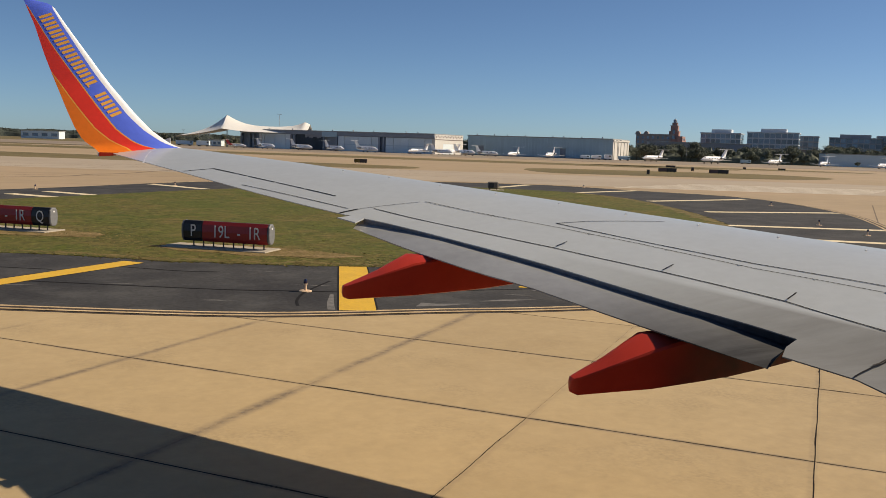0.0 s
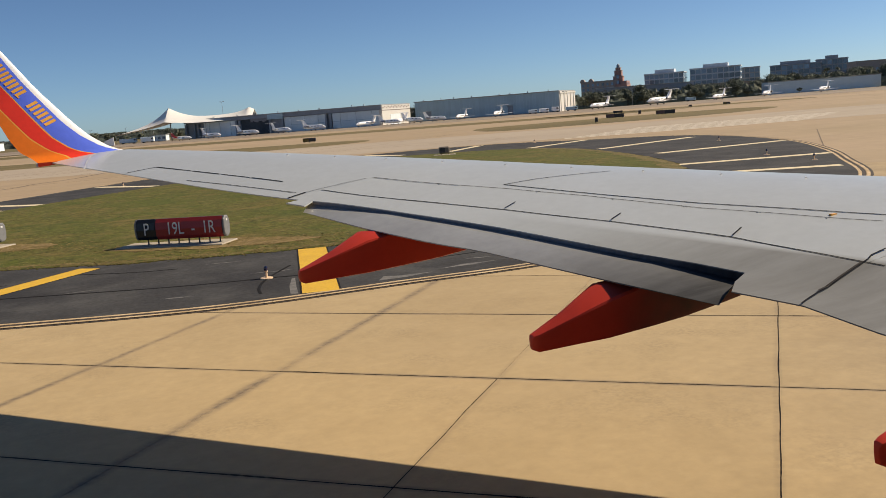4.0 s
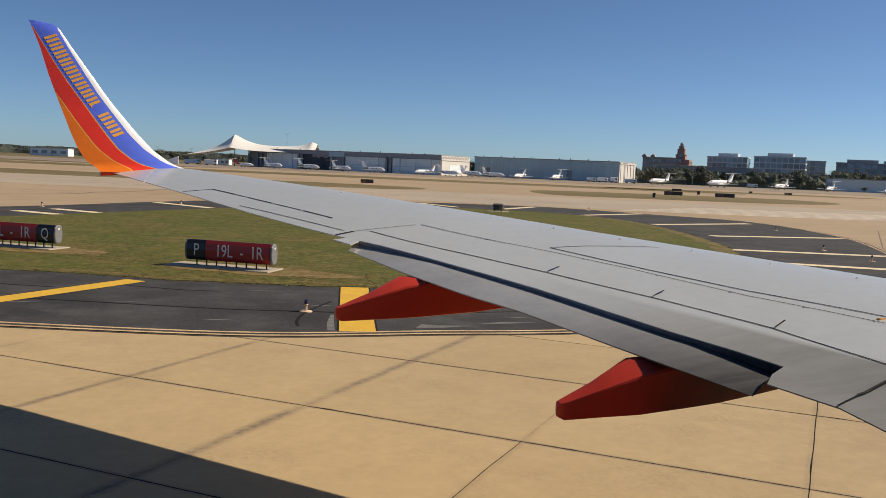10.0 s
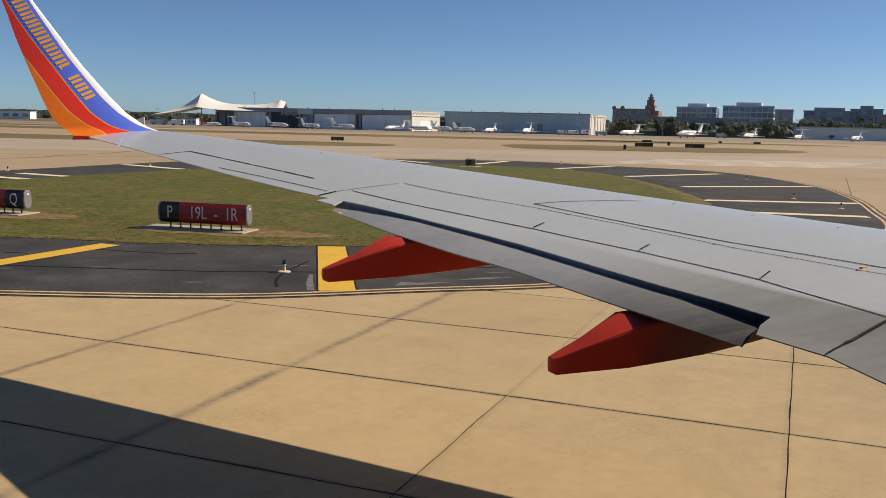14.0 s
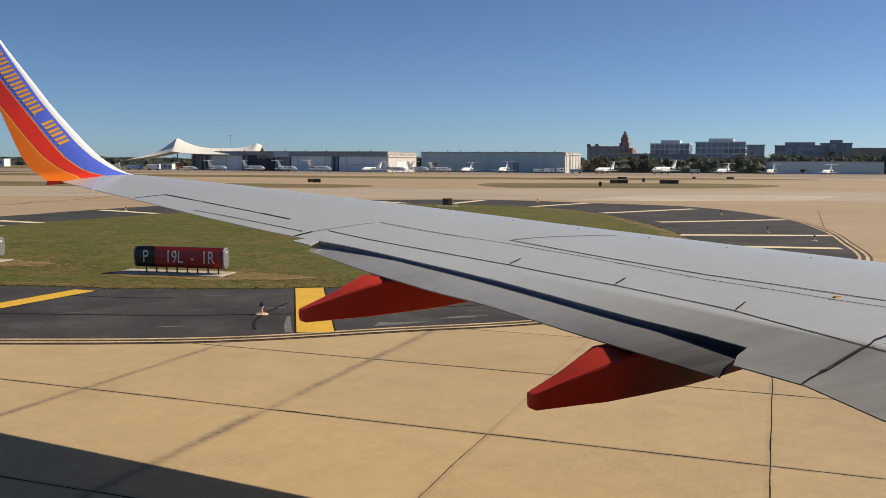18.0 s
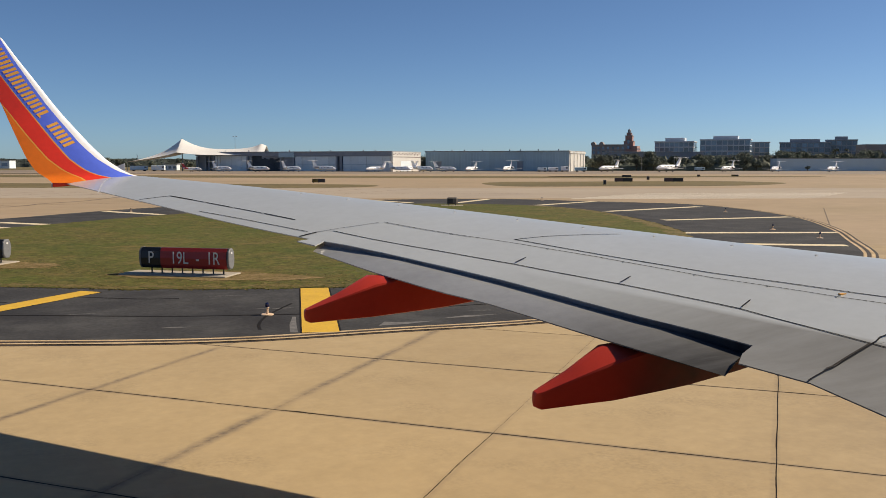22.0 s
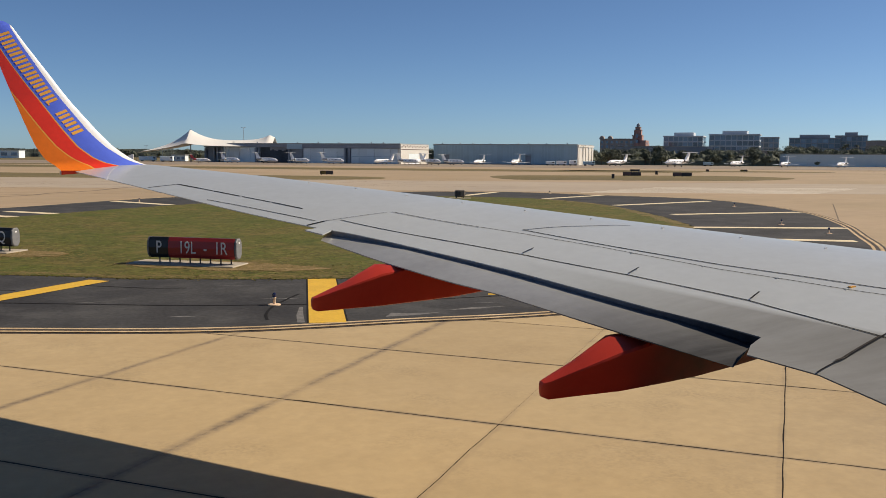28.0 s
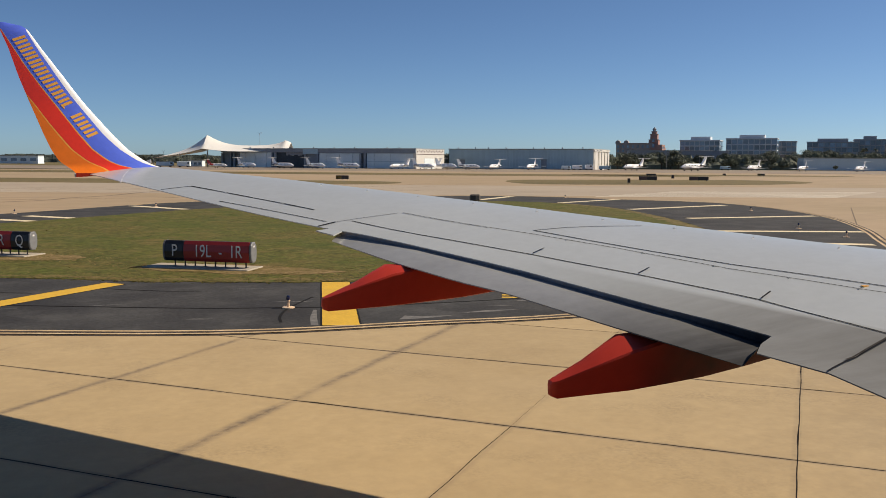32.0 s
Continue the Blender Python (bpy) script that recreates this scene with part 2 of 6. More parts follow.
def stain_and_dim_slab(m, bands, tone):
    """Grey tyre grime in soft bands along some joints, a broad band of painted view falloff, and faint dark rubbed
    patches. bands: place across, breadth, strength.
    """
    n, l = m.node_tree.nodes, m.node_tree.links
    b = n["Principled BSDF"]
    out = b.inputs["Base Color"].links[0].from_socket
    pos = n.new("ShaderNodeNewGeometry").outputs["Position"]

    def math_node(op, *args):
        k = n.new("ShaderNodeMath")
        k.operation = op
        for i, a in enumerate(args):
            if isinstance(a, (int, float)):
                k.inputs[i].default_value = a
            else:
                l.new(a, k.inputs[i])
        return k.outputs["Value"]

    def cloud(scale, lo, hi, most, detail=6, rough=0.62):
        t, r = n.new("ShaderNodeTexNoise"), n.new("ShaderNodeMapRange")
        t.inputs["Scale"].default_value, t.inputs["Detail"].default_value, t.inputs["Roughness"].default_value = scale, detail, rough
        l.new(pos, t.inputs["Vector"])
        for k, v in (("From Min", lo), ("From Max", hi), ("To Max", most)):
            r.inputs[k].default_value = v
        l.new(t.outputs["Fac"], r.inputs["Value"])
        return r.outputs["Result"]

    waver = math_node("MULTIPLY", math_node("SUBTRACT", cloud(1.1, 0, 1, 1.0, 3), 0.5), 0.09)

    def run(u, sway):
        dot = n.new("ShaderNodeVectorMath")
        dot.operation, dot.inputs[1].default_value = "DOT_PRODUCT", (u.x, u.y, 0)
        l.new(pos, dot.inputs[0])
        return math_node("ADD", math_node("SUBTRACT", dot.outputs["Value"], CORNER.dot(u)), math_node("MULTIPLY", waver, sway))

    across = {"u": run(turn @ Vector((1, 0)), 1.0), "v": run(turn @ Vector((0, 1)), 0.3)}
    wear = math_node("MULTIPLY", cloud(0.45, 0.28, 0.56, 1.0), math_node("ADD", cloud(8.0, 0.36, 0.62, 0.5), 0.5))
    grime_and_dim = None
    for axis, at, breadth, strength in bands:
        r = n.new("ShaderNodeMapRange")
        r.interpolation_type = "SMOOTHSTEP"
        for k, v in (("From Min", breadth), ("From Max", 0.02), ("To Min", 0.0), ("To Max", strength)):
            r.inputs[k].default_value = v
        l.new(math_node("ABSOLUTE", math_node("SUBTRACT", across[axis], at)), r.inputs["Value"])
        grime_and_dim = r.outputs["Result"] if grime_and_dim is None else math_node("MAXIMUM", grime_and_dim, r.outputs["Result"])
    grime_and_dim = math_node("MULTIPLY", grime_and_dim, wear)
    rubbed = math_node("MULTIPLY", cloud(15.0, 0.42, 0.64, 1.0, 5), cloud(0.5, 0.52, 0.66, 0.45))
    for fac, colour in ((grime_and_dim, tone), (rubbed, (0.20, 0.150, 0.085)), (cloud(0.24, 0.50, 0.72, 0.35), (0.37, 0.275, 0.155)), (cloud(2.4, 0.56, 0.74, 0.22), (0.47, 0.36, 0.21))):
        mix = n.new("ShaderNodeMix")
        mix.data_type = "RGBA"
        mix.inputs["B"].default_value = (*colour, 1)
        l.new(out, mix.inputs["A"])
        l.new(fac, mix.inputs["Factor"])
        out = mix.outputs["Result"]
    l.new(out, b.inputs["Base Color"])


# the broad band at 14.5 paints the view's dim lower right corner into the slabs
stain_and_dim_slab(M["slab"], (("u", -3.55, 0.12, 0.5), ("u", 0.0, 0.14, 0.85), ("u", 0.0, 0.045, 1.0), ("u", 3.45, 0.17, 0.8), ("u", 3.45, 0.05, 0.95), ("u", 6.95, 0.09, 0.3), ("u", 10.6, 0.10, 0.4), ("u", 14.5, 6.5, 0.42),
                       ("v", -7.44, 0.08, 0.5), ("v", -3.72, 0.09, 0.65), ("v", 0.0, 0.10, 0.8), ("v", 3.817, 0.09, 0.7)), (0.125, 0.094, 0.068))


def soot_and_shade(m, inner, outer, tone, amount):
    """Streaks of exhaust soot with painted shade, drawn aft over the inboard wing, fading out along y."""
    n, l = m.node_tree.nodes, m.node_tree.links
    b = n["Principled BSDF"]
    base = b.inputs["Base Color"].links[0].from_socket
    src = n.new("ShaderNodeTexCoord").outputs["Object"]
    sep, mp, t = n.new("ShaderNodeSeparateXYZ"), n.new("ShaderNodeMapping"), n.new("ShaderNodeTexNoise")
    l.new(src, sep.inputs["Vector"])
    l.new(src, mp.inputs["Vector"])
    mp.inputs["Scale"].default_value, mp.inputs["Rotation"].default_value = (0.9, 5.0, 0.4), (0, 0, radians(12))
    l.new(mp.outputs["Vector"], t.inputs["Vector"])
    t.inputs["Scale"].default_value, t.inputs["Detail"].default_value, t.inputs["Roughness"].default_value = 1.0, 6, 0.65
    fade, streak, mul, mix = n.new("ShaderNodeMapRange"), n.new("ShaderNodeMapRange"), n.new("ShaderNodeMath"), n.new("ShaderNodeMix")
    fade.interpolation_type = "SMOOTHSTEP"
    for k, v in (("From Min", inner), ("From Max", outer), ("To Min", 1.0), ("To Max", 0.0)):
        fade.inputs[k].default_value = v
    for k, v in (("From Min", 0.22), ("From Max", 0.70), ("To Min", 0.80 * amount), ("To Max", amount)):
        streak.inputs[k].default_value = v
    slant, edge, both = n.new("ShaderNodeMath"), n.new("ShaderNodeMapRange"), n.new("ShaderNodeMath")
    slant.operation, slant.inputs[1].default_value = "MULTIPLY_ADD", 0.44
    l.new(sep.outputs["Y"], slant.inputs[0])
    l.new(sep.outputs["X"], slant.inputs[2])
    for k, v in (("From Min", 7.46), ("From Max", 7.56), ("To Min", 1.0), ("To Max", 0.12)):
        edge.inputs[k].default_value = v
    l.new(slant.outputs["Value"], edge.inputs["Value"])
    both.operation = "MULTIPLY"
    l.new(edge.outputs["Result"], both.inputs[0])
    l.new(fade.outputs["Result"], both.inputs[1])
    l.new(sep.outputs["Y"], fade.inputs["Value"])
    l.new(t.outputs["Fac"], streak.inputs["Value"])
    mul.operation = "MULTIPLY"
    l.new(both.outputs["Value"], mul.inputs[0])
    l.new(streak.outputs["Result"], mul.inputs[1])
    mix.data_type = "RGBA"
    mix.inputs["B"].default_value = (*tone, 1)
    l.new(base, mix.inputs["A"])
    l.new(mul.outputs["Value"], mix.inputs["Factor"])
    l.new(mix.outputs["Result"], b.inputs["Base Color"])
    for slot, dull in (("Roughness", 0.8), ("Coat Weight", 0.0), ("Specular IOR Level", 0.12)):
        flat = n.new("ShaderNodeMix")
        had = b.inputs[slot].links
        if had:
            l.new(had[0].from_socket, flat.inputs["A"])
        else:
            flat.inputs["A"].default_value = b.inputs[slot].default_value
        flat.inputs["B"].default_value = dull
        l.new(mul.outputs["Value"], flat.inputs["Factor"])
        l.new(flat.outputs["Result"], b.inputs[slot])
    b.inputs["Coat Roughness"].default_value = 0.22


def darken_fore(m, aft, fore, inner, outer, tone, amount):
    """A blotchy darker tone on the forward part of the fairing nearest the engine."""
    n, l = m.node_tree.nodes, m.node_tree.links
    b = n["Principled BSDF"]
    base = b.inputs["Base Color"].links[0].from_socket
    sep, t, mul, blot, mix = n.new("ShaderNodeSeparateXYZ"), n.new("ShaderNodeTexNoise"), n.new("ShaderNodeMath"), n.new("ShaderNodeMath"), n.new("ShaderNodeMix")
    src = n.new("ShaderNodeTexCoord").outputs["Object"]
    l.new(src, sep.inputs["Vector"])
    l.new(src, t.inputs["Vector"])
    t.inputs["Scale"].default_value, t.inputs["Detail"].default_value = 3.0, 5
    fades = []
    for axis, lo, hi in (("X", aft, fore), ("Y", outer, inner)):
        r = n.new("ShaderNodeMapRange")
        r.interpolation_type = "SMOOTHSTEP"
        r.inputs["From Min"].default_value, r.inputs["From Max"].default_value, r.inputs["To Max"].default_value = lo, hi, 1.0
        l.new(sep.outputs[axis], r.inputs["Value"])
        fades.append(r.outputs["Result"])
    mul.operation, blot.operation = "MULTIPLY", "MULTIPLY"
    l.new(fades[0], mul.inputs[0])
    l.new(fades[1], mul.inputs[1])
    amt = n.new("ShaderNodeMapRange")
    for k, v in (("From Min", 0.25), ("From Max", 0.65), ("To Min", 0.6 * amount), ("To Max", amount)):
        amt.inputs[k].default_value = v
    l.new(t.outputs["Fac"], amt.inputs["Value"])
    l.new(mul.outputs["Value"], blot.inputs[0])
    l.new(amt.outputs["Result"], blot.inputs[1])
    mix.data_type = "RGBA"
    mix.inputs["B"].default_value = (*tone, 1)
    l.new(base, mix.inputs["A"])
    l.new(blot.outputs["Value"], mix.inputs["Factor"])
    l.new(mix.outputs["Result"], b.inputs["Base Color"])


darken_fore(M["red"], 3.6, 4.5, 6.3, 7.4, (0.045, 0.020, 0.018), 0.95)
# wing: real soot, and the weaker sky sheen near the cabin put into the colour
soot_and_shade(M["wing"], 4.4, 8.4, (0.088, 0.086, 0.083), 0.88)
# flap: real soot, and the shadow at its inboard end painted in
soot_and_shade(M["wing2"], 4.9, 7.3, (0.014, 0.014, 0.015), 0.98)
# cove: shade of the recess painted near black towards the inboard end
soot_and_shade(M["cove"], 5.0, 6.9, (0.012, 0.012, 0.014), 0.95)


def patchy(m, scale, lo, hi, amount, tone, stretch=(1, 1, 1), detail=7):
    """Worn or dry patches of another tone over a material, at real-world size."""
    n, l = m.node_tree.nodes, m.node_tree.links
    b = n["Principled BSDF"]
    base = b.inputs["Base Color"].links[0].from_socket
    mp, t, r, mix = n.new("ShaderNodeMapping"), n.new("ShaderNodeTexNoise"), n.new("ShaderNodeMapRange"), n.new("ShaderNodeMix")
    l.new(n.new("ShaderNodeNewGeometry").outputs["Position"], mp.inputs["Vector"])
    mp.inputs["Scale"].default_value = stretch
    l.new(mp.outputs["Vector"], t.inputs["Vector"])
    t.inputs["Scale"].default_value, t.inputs["Detail"].default_value, t.inputs["Roughness"].default_value = scale, detail, 0.68
    for k, v in (("From Min", lo), ("From Max", hi), ("To Max", amount)):
        r.inputs[k].default_value = v
    l.new(t.outputs["Fac"], r.inputs["Value"])
    mix.data_type = "RGBA"
    mix.inputs["B"].default_value = (*tone, 1)
    l.new(base, mix.inputs["A"])
    l.new(r.outputs["Result"], mix.inputs["Factor"])
    l.new(mix.outputs["Result"], b.inputs["Base Color"])


for k in ("grass", "blade"):
    patchy(M[k], 0.75, 0.48, 0.64, 0.8, (0.165, 0.120, 0.040))
    patchy(M[k], 0.35, 0.52, 0.68, 0.7, (0.040, 0.066, 0.008))
    patchy(M[k], 1.9, 0.53, 0.65, 0.6, (0.030, 0.038, 0.007))
    patchy(M[k], 5.5, 0.54, 0.64, 0.45, (0.030, 0.034, 0.008))
    patchy(M[k], 2.6, 0.54, 0.66, 0.6, (0.19, 0.165, 0.055))
    patchy(M[k], 0.11, 0.46, 0.62, 0.4, (0.050, 0.080, 0.010))
patchy(M["asphalt"], 0.7, 0.52, 0.72, 0.55, (0.082, 0.081, 0.078))
patchy(M["asphalt"], 0.25, 0.55, 0.70, 0.5, (0.026, 0.026, 0.028))
patchy(M["concrete"], 0.07, 0.50, 0.68, 0.45, (0.23, 0.17, 0.105), (1, 2.4, 1))
patchy(M["concrete"], 0.35, 0.56, 0.70, 0.35, (0.44, 0.34, 0.21))
patchy(M["runway"], 0.05, 0.50, 0.66, 0.5, (0.27, 0.22, 0.165), (1, 3, 1))
patchy(M["slab"], 0.16, 0.50, 0.68, 0.30, (0.31, 0.212, 0.10))
patchy(M["field"], 0.09, 0.50, 0.66, 0.6, (0.20, 0.155, 0.075), (1, 2, 1))


# ---------------- building blocks ----------------
def part(name, bm, material, parent=None, label="", smooth=False):
    me = bpy.data.meshes.new(name)
    if bm.faces:
        bmesh.ops.recalc_face_normals(bm, faces=bm.faces)
    bm.to_mesh(me)
    bm.free()
    for k in (material if isinstance(material, (list, tuple)) else [material]):
        me.materials.append(M[k])
    if smooth:
        me.polygons.foreach_set("use_smooth", [True] * len(me.polygons))
        me.set_sharp_from_angle(angle=radians(32))
    ob = new(name, me)
    if parent is not None:
        ob.parent = parent
    if label:
        ob["label"] = label
    return ob


def empty(name, m=None, label="", category="", group="", kind=""):
    ob = new(name)
    if m is not None:
        ob.matrix_basis = m
    return tagged(ob, label, category, group, kind)


def box(bm, x0, x1, y0, y1, z0, z1, bevel=0.0, m=None):
    vs = [bm.verts.new((x, y, z)) for z in (z0, z1) for x, y in ((x0, y0), (x1, y0), (x1, y1), (x0, y1))]
    fs = [bm.faces.new([vs[i] for i in q]) for q in ((3, 2, 1, 0), (4, 5, 6, 7), (0, 1, 5, 4), (1, 2, 6, 5), (2, 3, 7, 6), (3, 0, 4, 7))]
    if bevel:
        es = {e for f in fs for e in f.edges}
        r = bmesh.ops.bevel(bm, geom=list(es), offset=bevel, segments=1, affect="EDGES")
        vs = list({v for f in r["faces"] for v in f.verts})
    if m is not None:
        bmesh.ops.transform(bm, matrix=m, verts=vs)
    return bm


def boxed(x0, x1, y0, y1, z0, z1, bevel=0.0, m=None):
    return box(bmesh.new(), x0, x1, y0, y1, z0, z1, bevel, m)


def tube(bm, rings, cap=True):
    """Joins rings of points, each with the same count, into a skin."""
    vv = [[bm.verts.new(p) for p in r] for r in rings]
    k = len(vv[0])
    for a, b in zip(vv, vv[1:]):
        for i in range(k):
            bm.faces.new((a[i], a[(i + 1) % k], b[(i + 1) % k], b[i]))
    if cap:
        bm.faces.new(vv[0][::-1])
        bm.faces.new(vv[-1])
    return bm


def circle(c, r, axis="z", k=12, sy=1.0):
    out = []
    for i in range(k):
        a = 2 * math.pi * i / k
        u, v = r * math.cos(a), r * sy * math.sin(a)
        out.append({"z": (c[0] + u, c[1] + v, c[2]), "x": (c[0], c[1] + u, c[2] + v), "y": (c[0] + u, c[1], c[2] + v)}[axis])
    return out


def rod(p, q, r0, r1=None, k=8, bm=None):
    bm = bm or bmesh.new()
    p, q = Vector(p), Vector(q)
    turn = (q - p).to_track_quat("Z", "Y").to_matrix()
    rr = (r0, r0 if r1 is None else r1)
    return tube(bm, [[o + turn @ Vector((r * math.cos(2 * math.pi * i / k), r * math.sin(2 * math.pi * i / k), 0)) for i in range(k)]
                     for o, r in zip((p, q), rr)])


def curve_points(pts, n=8, closed=True):
    """A smooth line through a few plan points."""
    p = [Vector(a) for a in pts]
    out, k = [], len(p)
    for i in range(k if closed else k - 1):
        a, b, c, d = (p[(i + j - 1) % k] if closed else p[min(max(i + j - 1, 0), k - 1)] for j in range(4))
        for s in range(n):
            t = s / n
            out.append(0.5 * (2 * b + (c - a) * t + (2 * a - 5 * b + 4 * c - d) * t * t + (3 * b - a - 3 * c + d) * t ** 3))
    if not closed:
        out.append(p[-1])
    return out


def sheet(pts, z, depth=0.05):
    bm = bmesh.new()
    top = [bm.verts.new((p[0], p[1], z)) for p in pts]
    low = [bm.verts.new((p[0], p[1], z - depth)) for p in pts]
    bm.faces.new(top)
    for i in range(len(top)):
        j = (i + 1) % len(top)
        bm.faces.new((top[i], low[i], low[j], top[j]))
    bmesh.ops.triangulate(bm, faces=[f for f in bm.faces if len(f.verts) > 4])
    return bm


def ribbon(line, width, z, shift=0.0, depth=0.004):
    """A painted strip along an open plan line."""
    bm, prev = bmesh.new(), None
    for i, p in enumerate(line):
        d = (line[min(i + 1, len(line) - 1)] - line[max(i - 1, 0)]).normalized()
        nrm = Vector((-d.y, d.x))
        a, b = p + nrm * (shift - width / 2), p + nrm * (shift + width / 2)
        cur = [bm.verts.new((q.x, q.y, zz)) for q in (a, b) for zz in (z, z - depth)]
        if prev:
            for u, v in ((0, 2), (1, 0), (2, 3)):
                bm.faces.new((prev[u], prev[v], cur[v], cur[u]))
        prev = cur
    return bm


def lettering(text, size, squeeze=0.8, depth=0.004):
    """The built-in font as a mesh standing upright, facing -y, centred."""
    cu = bpy.data.curves.new("lettering", "FONT")
    cu.body, cu.size, cu.align_x, cu.align_y, cu.extrude = text, size, "CENTER", "CENTER", depth
    ob = new("lettering", cu)
    bpy.context.view_layer.update()
    me = bpy.data.meshes.new_from_object(ob.evaluated_get(bpy.context.evaluated_depsgraph_get()))
    bpy.data.objects.remove(ob)
    bm = bmesh.new()
    bm.from_mesh(me)
    bmesh.ops.transform(bm, matrix=pose(0, 0, 0, 90) @ Matrix.Diagonal((squeeze, 1, 1, 1)), verts=bm.verts)
    return bm


# ---------------- ground ----------------
FIELD = radians(24.09)
AHEAD, RIGHT = Vector((math.sin(FIELD), math.cos(FIELD))), Vector((math.cos(FIELD), -math.sin(FIELD)))
GRID = -45.0                             # the airport's own axes


def fld(a, d, z=0.0, yaw=GRID):
    """A pose a metres to the right and d metres out over the field."""
    p = RIGHT * a + AHEAD * d
    return pose(p.x, p.y, z, 0, 0, yaw)


def plan(*ad):
    return [RIGHT * a + AHEAD * d for a, d in ad]


bm = bmesh.new()
ring = [bm.verts.new((4600 * math.cos(i * math.pi / 36), 4600 * math.sin(i * math.pi / 36), -0.09)) for i in range(72)]
bm.faces.new(ring)
tagged(part("ground", bm, "field"), "flat dry green airfield grass reaching the horizon", "ground", kind="structure")
tagged(part("far_concrete", sheet([Vector(p) for p in ((-420, -160), (520, -160), (520, 150), (300, 330), (-420, 330))], -0.014), "concrete"),
       "wide tan concrete taxiways and runway", "pavement", kind="structure")
tagged(part("apron", sheet(plan((-330, 330), (330, 300), (420, 420), (-330, 470)), -0.004), "apron"),
       "brownish worn asphalt parking apron before the hangars", "pavement", kind="structure")

tagged(part("runway", sheet(plan((-330, 94), (420, 101), (440, 140), (-330, 133)), -0.0105, 0.02), "runway"),
       "pale grey worn concrete runway beyond the taxiway", "pavement", kind="structure")
# paved shoulder round the grass island
SHOULDER = [(-26, 37), (-20, 31), (-12, 26), (-6, 22.9), (-0.8, 20.6), (3.3, 19.15), (7.2, 18.8), (10.7, 18.5), (16, 18.9), (22.5, 21.3),
            (29.9, 26.0), (35.9, 32.35), (41.25, 38.5), (47.6, 47.5), (52.4, 58.4), (53.6, 67.2), (49.4, 74.7), (43.2, 84.5), (29, 87),
            (10.4, 80.6), (3.3, 74.1), (-2.3, 67.5), (-14, 56), (-24, 46)]
shoulder = curve_points(SHOULDER, 6)
tagged(part("paved_shoulder", sheet(shoulder, 0.012, 0.06), "asphalt"), "dark grey patched asphalt taxiway shoulder", "pavement", kind="structure")
rim = shoulder[12:120]
for name, material, w, s, z in (("edge_line", "edge", 0.13, 0.14, 0.017), ("edge_line", "edge", 0.13, -0.16, 0.017), ("edge_gap", "dark_edge", 0.12, -0.01, 0.016),
                                ("edge_gap", "dark_edge", 0.10, -0.30, 0.005)):
    tagged(part(name, ribbon(rim, w, z, s), material), "faded yellow taxiway edge line", "marking", kind="structure")

ISLAND = [(-17.5, 41.5), (-14, 37), (-8, 33), (-1.1, 29.9), (1.9, 28.1), (5, 26.8), (8.4, 25.8), (14, 25), (21, 27), (27, 32.5), (31.5, 39.5),
          (34.2, 45), (36.9, 52), (39.8, 63), (38.1, 72), (30, 77.5), (19, 76), (10.1, 69.2), (4.6, 64.3), (-0.2, 59.3), (-9, 50.5)]
island = curve_points(ISLAND, 6)


def inside(p, poly):
    hit = False
    for a, b in zip(poly, poly[1:] + poly[:1]):
        if (a.y > p[1]) != (b.y > p[1]) and p[0] < (b.x - a.x) * (p[1] - a.y) / (b.y - a.y) + a.x:
            hit = not hit
    return hit


wavy = [p + Vector((noise.noise((p.x * 1.7, p.y * 1.7, 3)), noise.noise((p.x * 1.7, p.y * 1.7, 9)))) * 0.22 for p in curve_points(ISLAND, 22)]
tagged(part("grass_island", sheet(wavy, 0.022, 0.04), "grass"), "mown green grass island with brown patches", "grass", kind="structure")


def bar(p, q, width, z, name, material, label):
    p, q = Vector(p), Vector(q)
    n = 6
    return tagged(part(name, ribbon([p.lerp(q, i / n) for i in range(n + 1)], width, z), material), label, "marking", kind="structure")


# shoulder bars: broad fresh yellow ones near, worn pale ones on the far side
for p, q, w in (((7.27, 26.05), (5.46, 19.1), 0.82), ((1.15, 27.9), (-4.9, 21.6), 0.72), ((-6.5, 31.6), (-12.2, 26.6), 0.72),
                ((14.6, 24.6), (14.2, 19.0), 0.76)):
    bar(p, q, w, 0.018, "shoulder_bar", "yellow", "broad bright yellow painted shoulder bar on asphalt")
    bar(p, q, w + 0.09, 0.0148, "bar_border", "tar", "black border of a painted shoulder bar")
for p, q in (((4.3, 74.2), (7.8, 67.9)), ((-2.6, 62.9), (0.5, 59.2)), ((-4.6, 60.2), (-1.1, 56.3)), ((-9.4, 56.4), (-5.6, 52.6)), ((35.4, 77.4), (42.0, 84.0)), ((39.8, 70.0), (48.9, 74.9)),
             ((39.6, 58.9), (51.4, 62.4)), ((37.0, 48.4), (47.3, 47.9)), ((30.9, 39.2), (38.9, 36.0)), ((28.6, 33.0), (33.2, 30.1)), ((31.5, 79), (30, 86))):
    bar(p, q, 0.85, 0.018, "shoulder_bar", "cream", "worn pale yellow shoulder bar on asphalt")
    bar(p, q, 1.05, 0.0148, "bar_border", "tar", "black border of a painted shoulder bar")
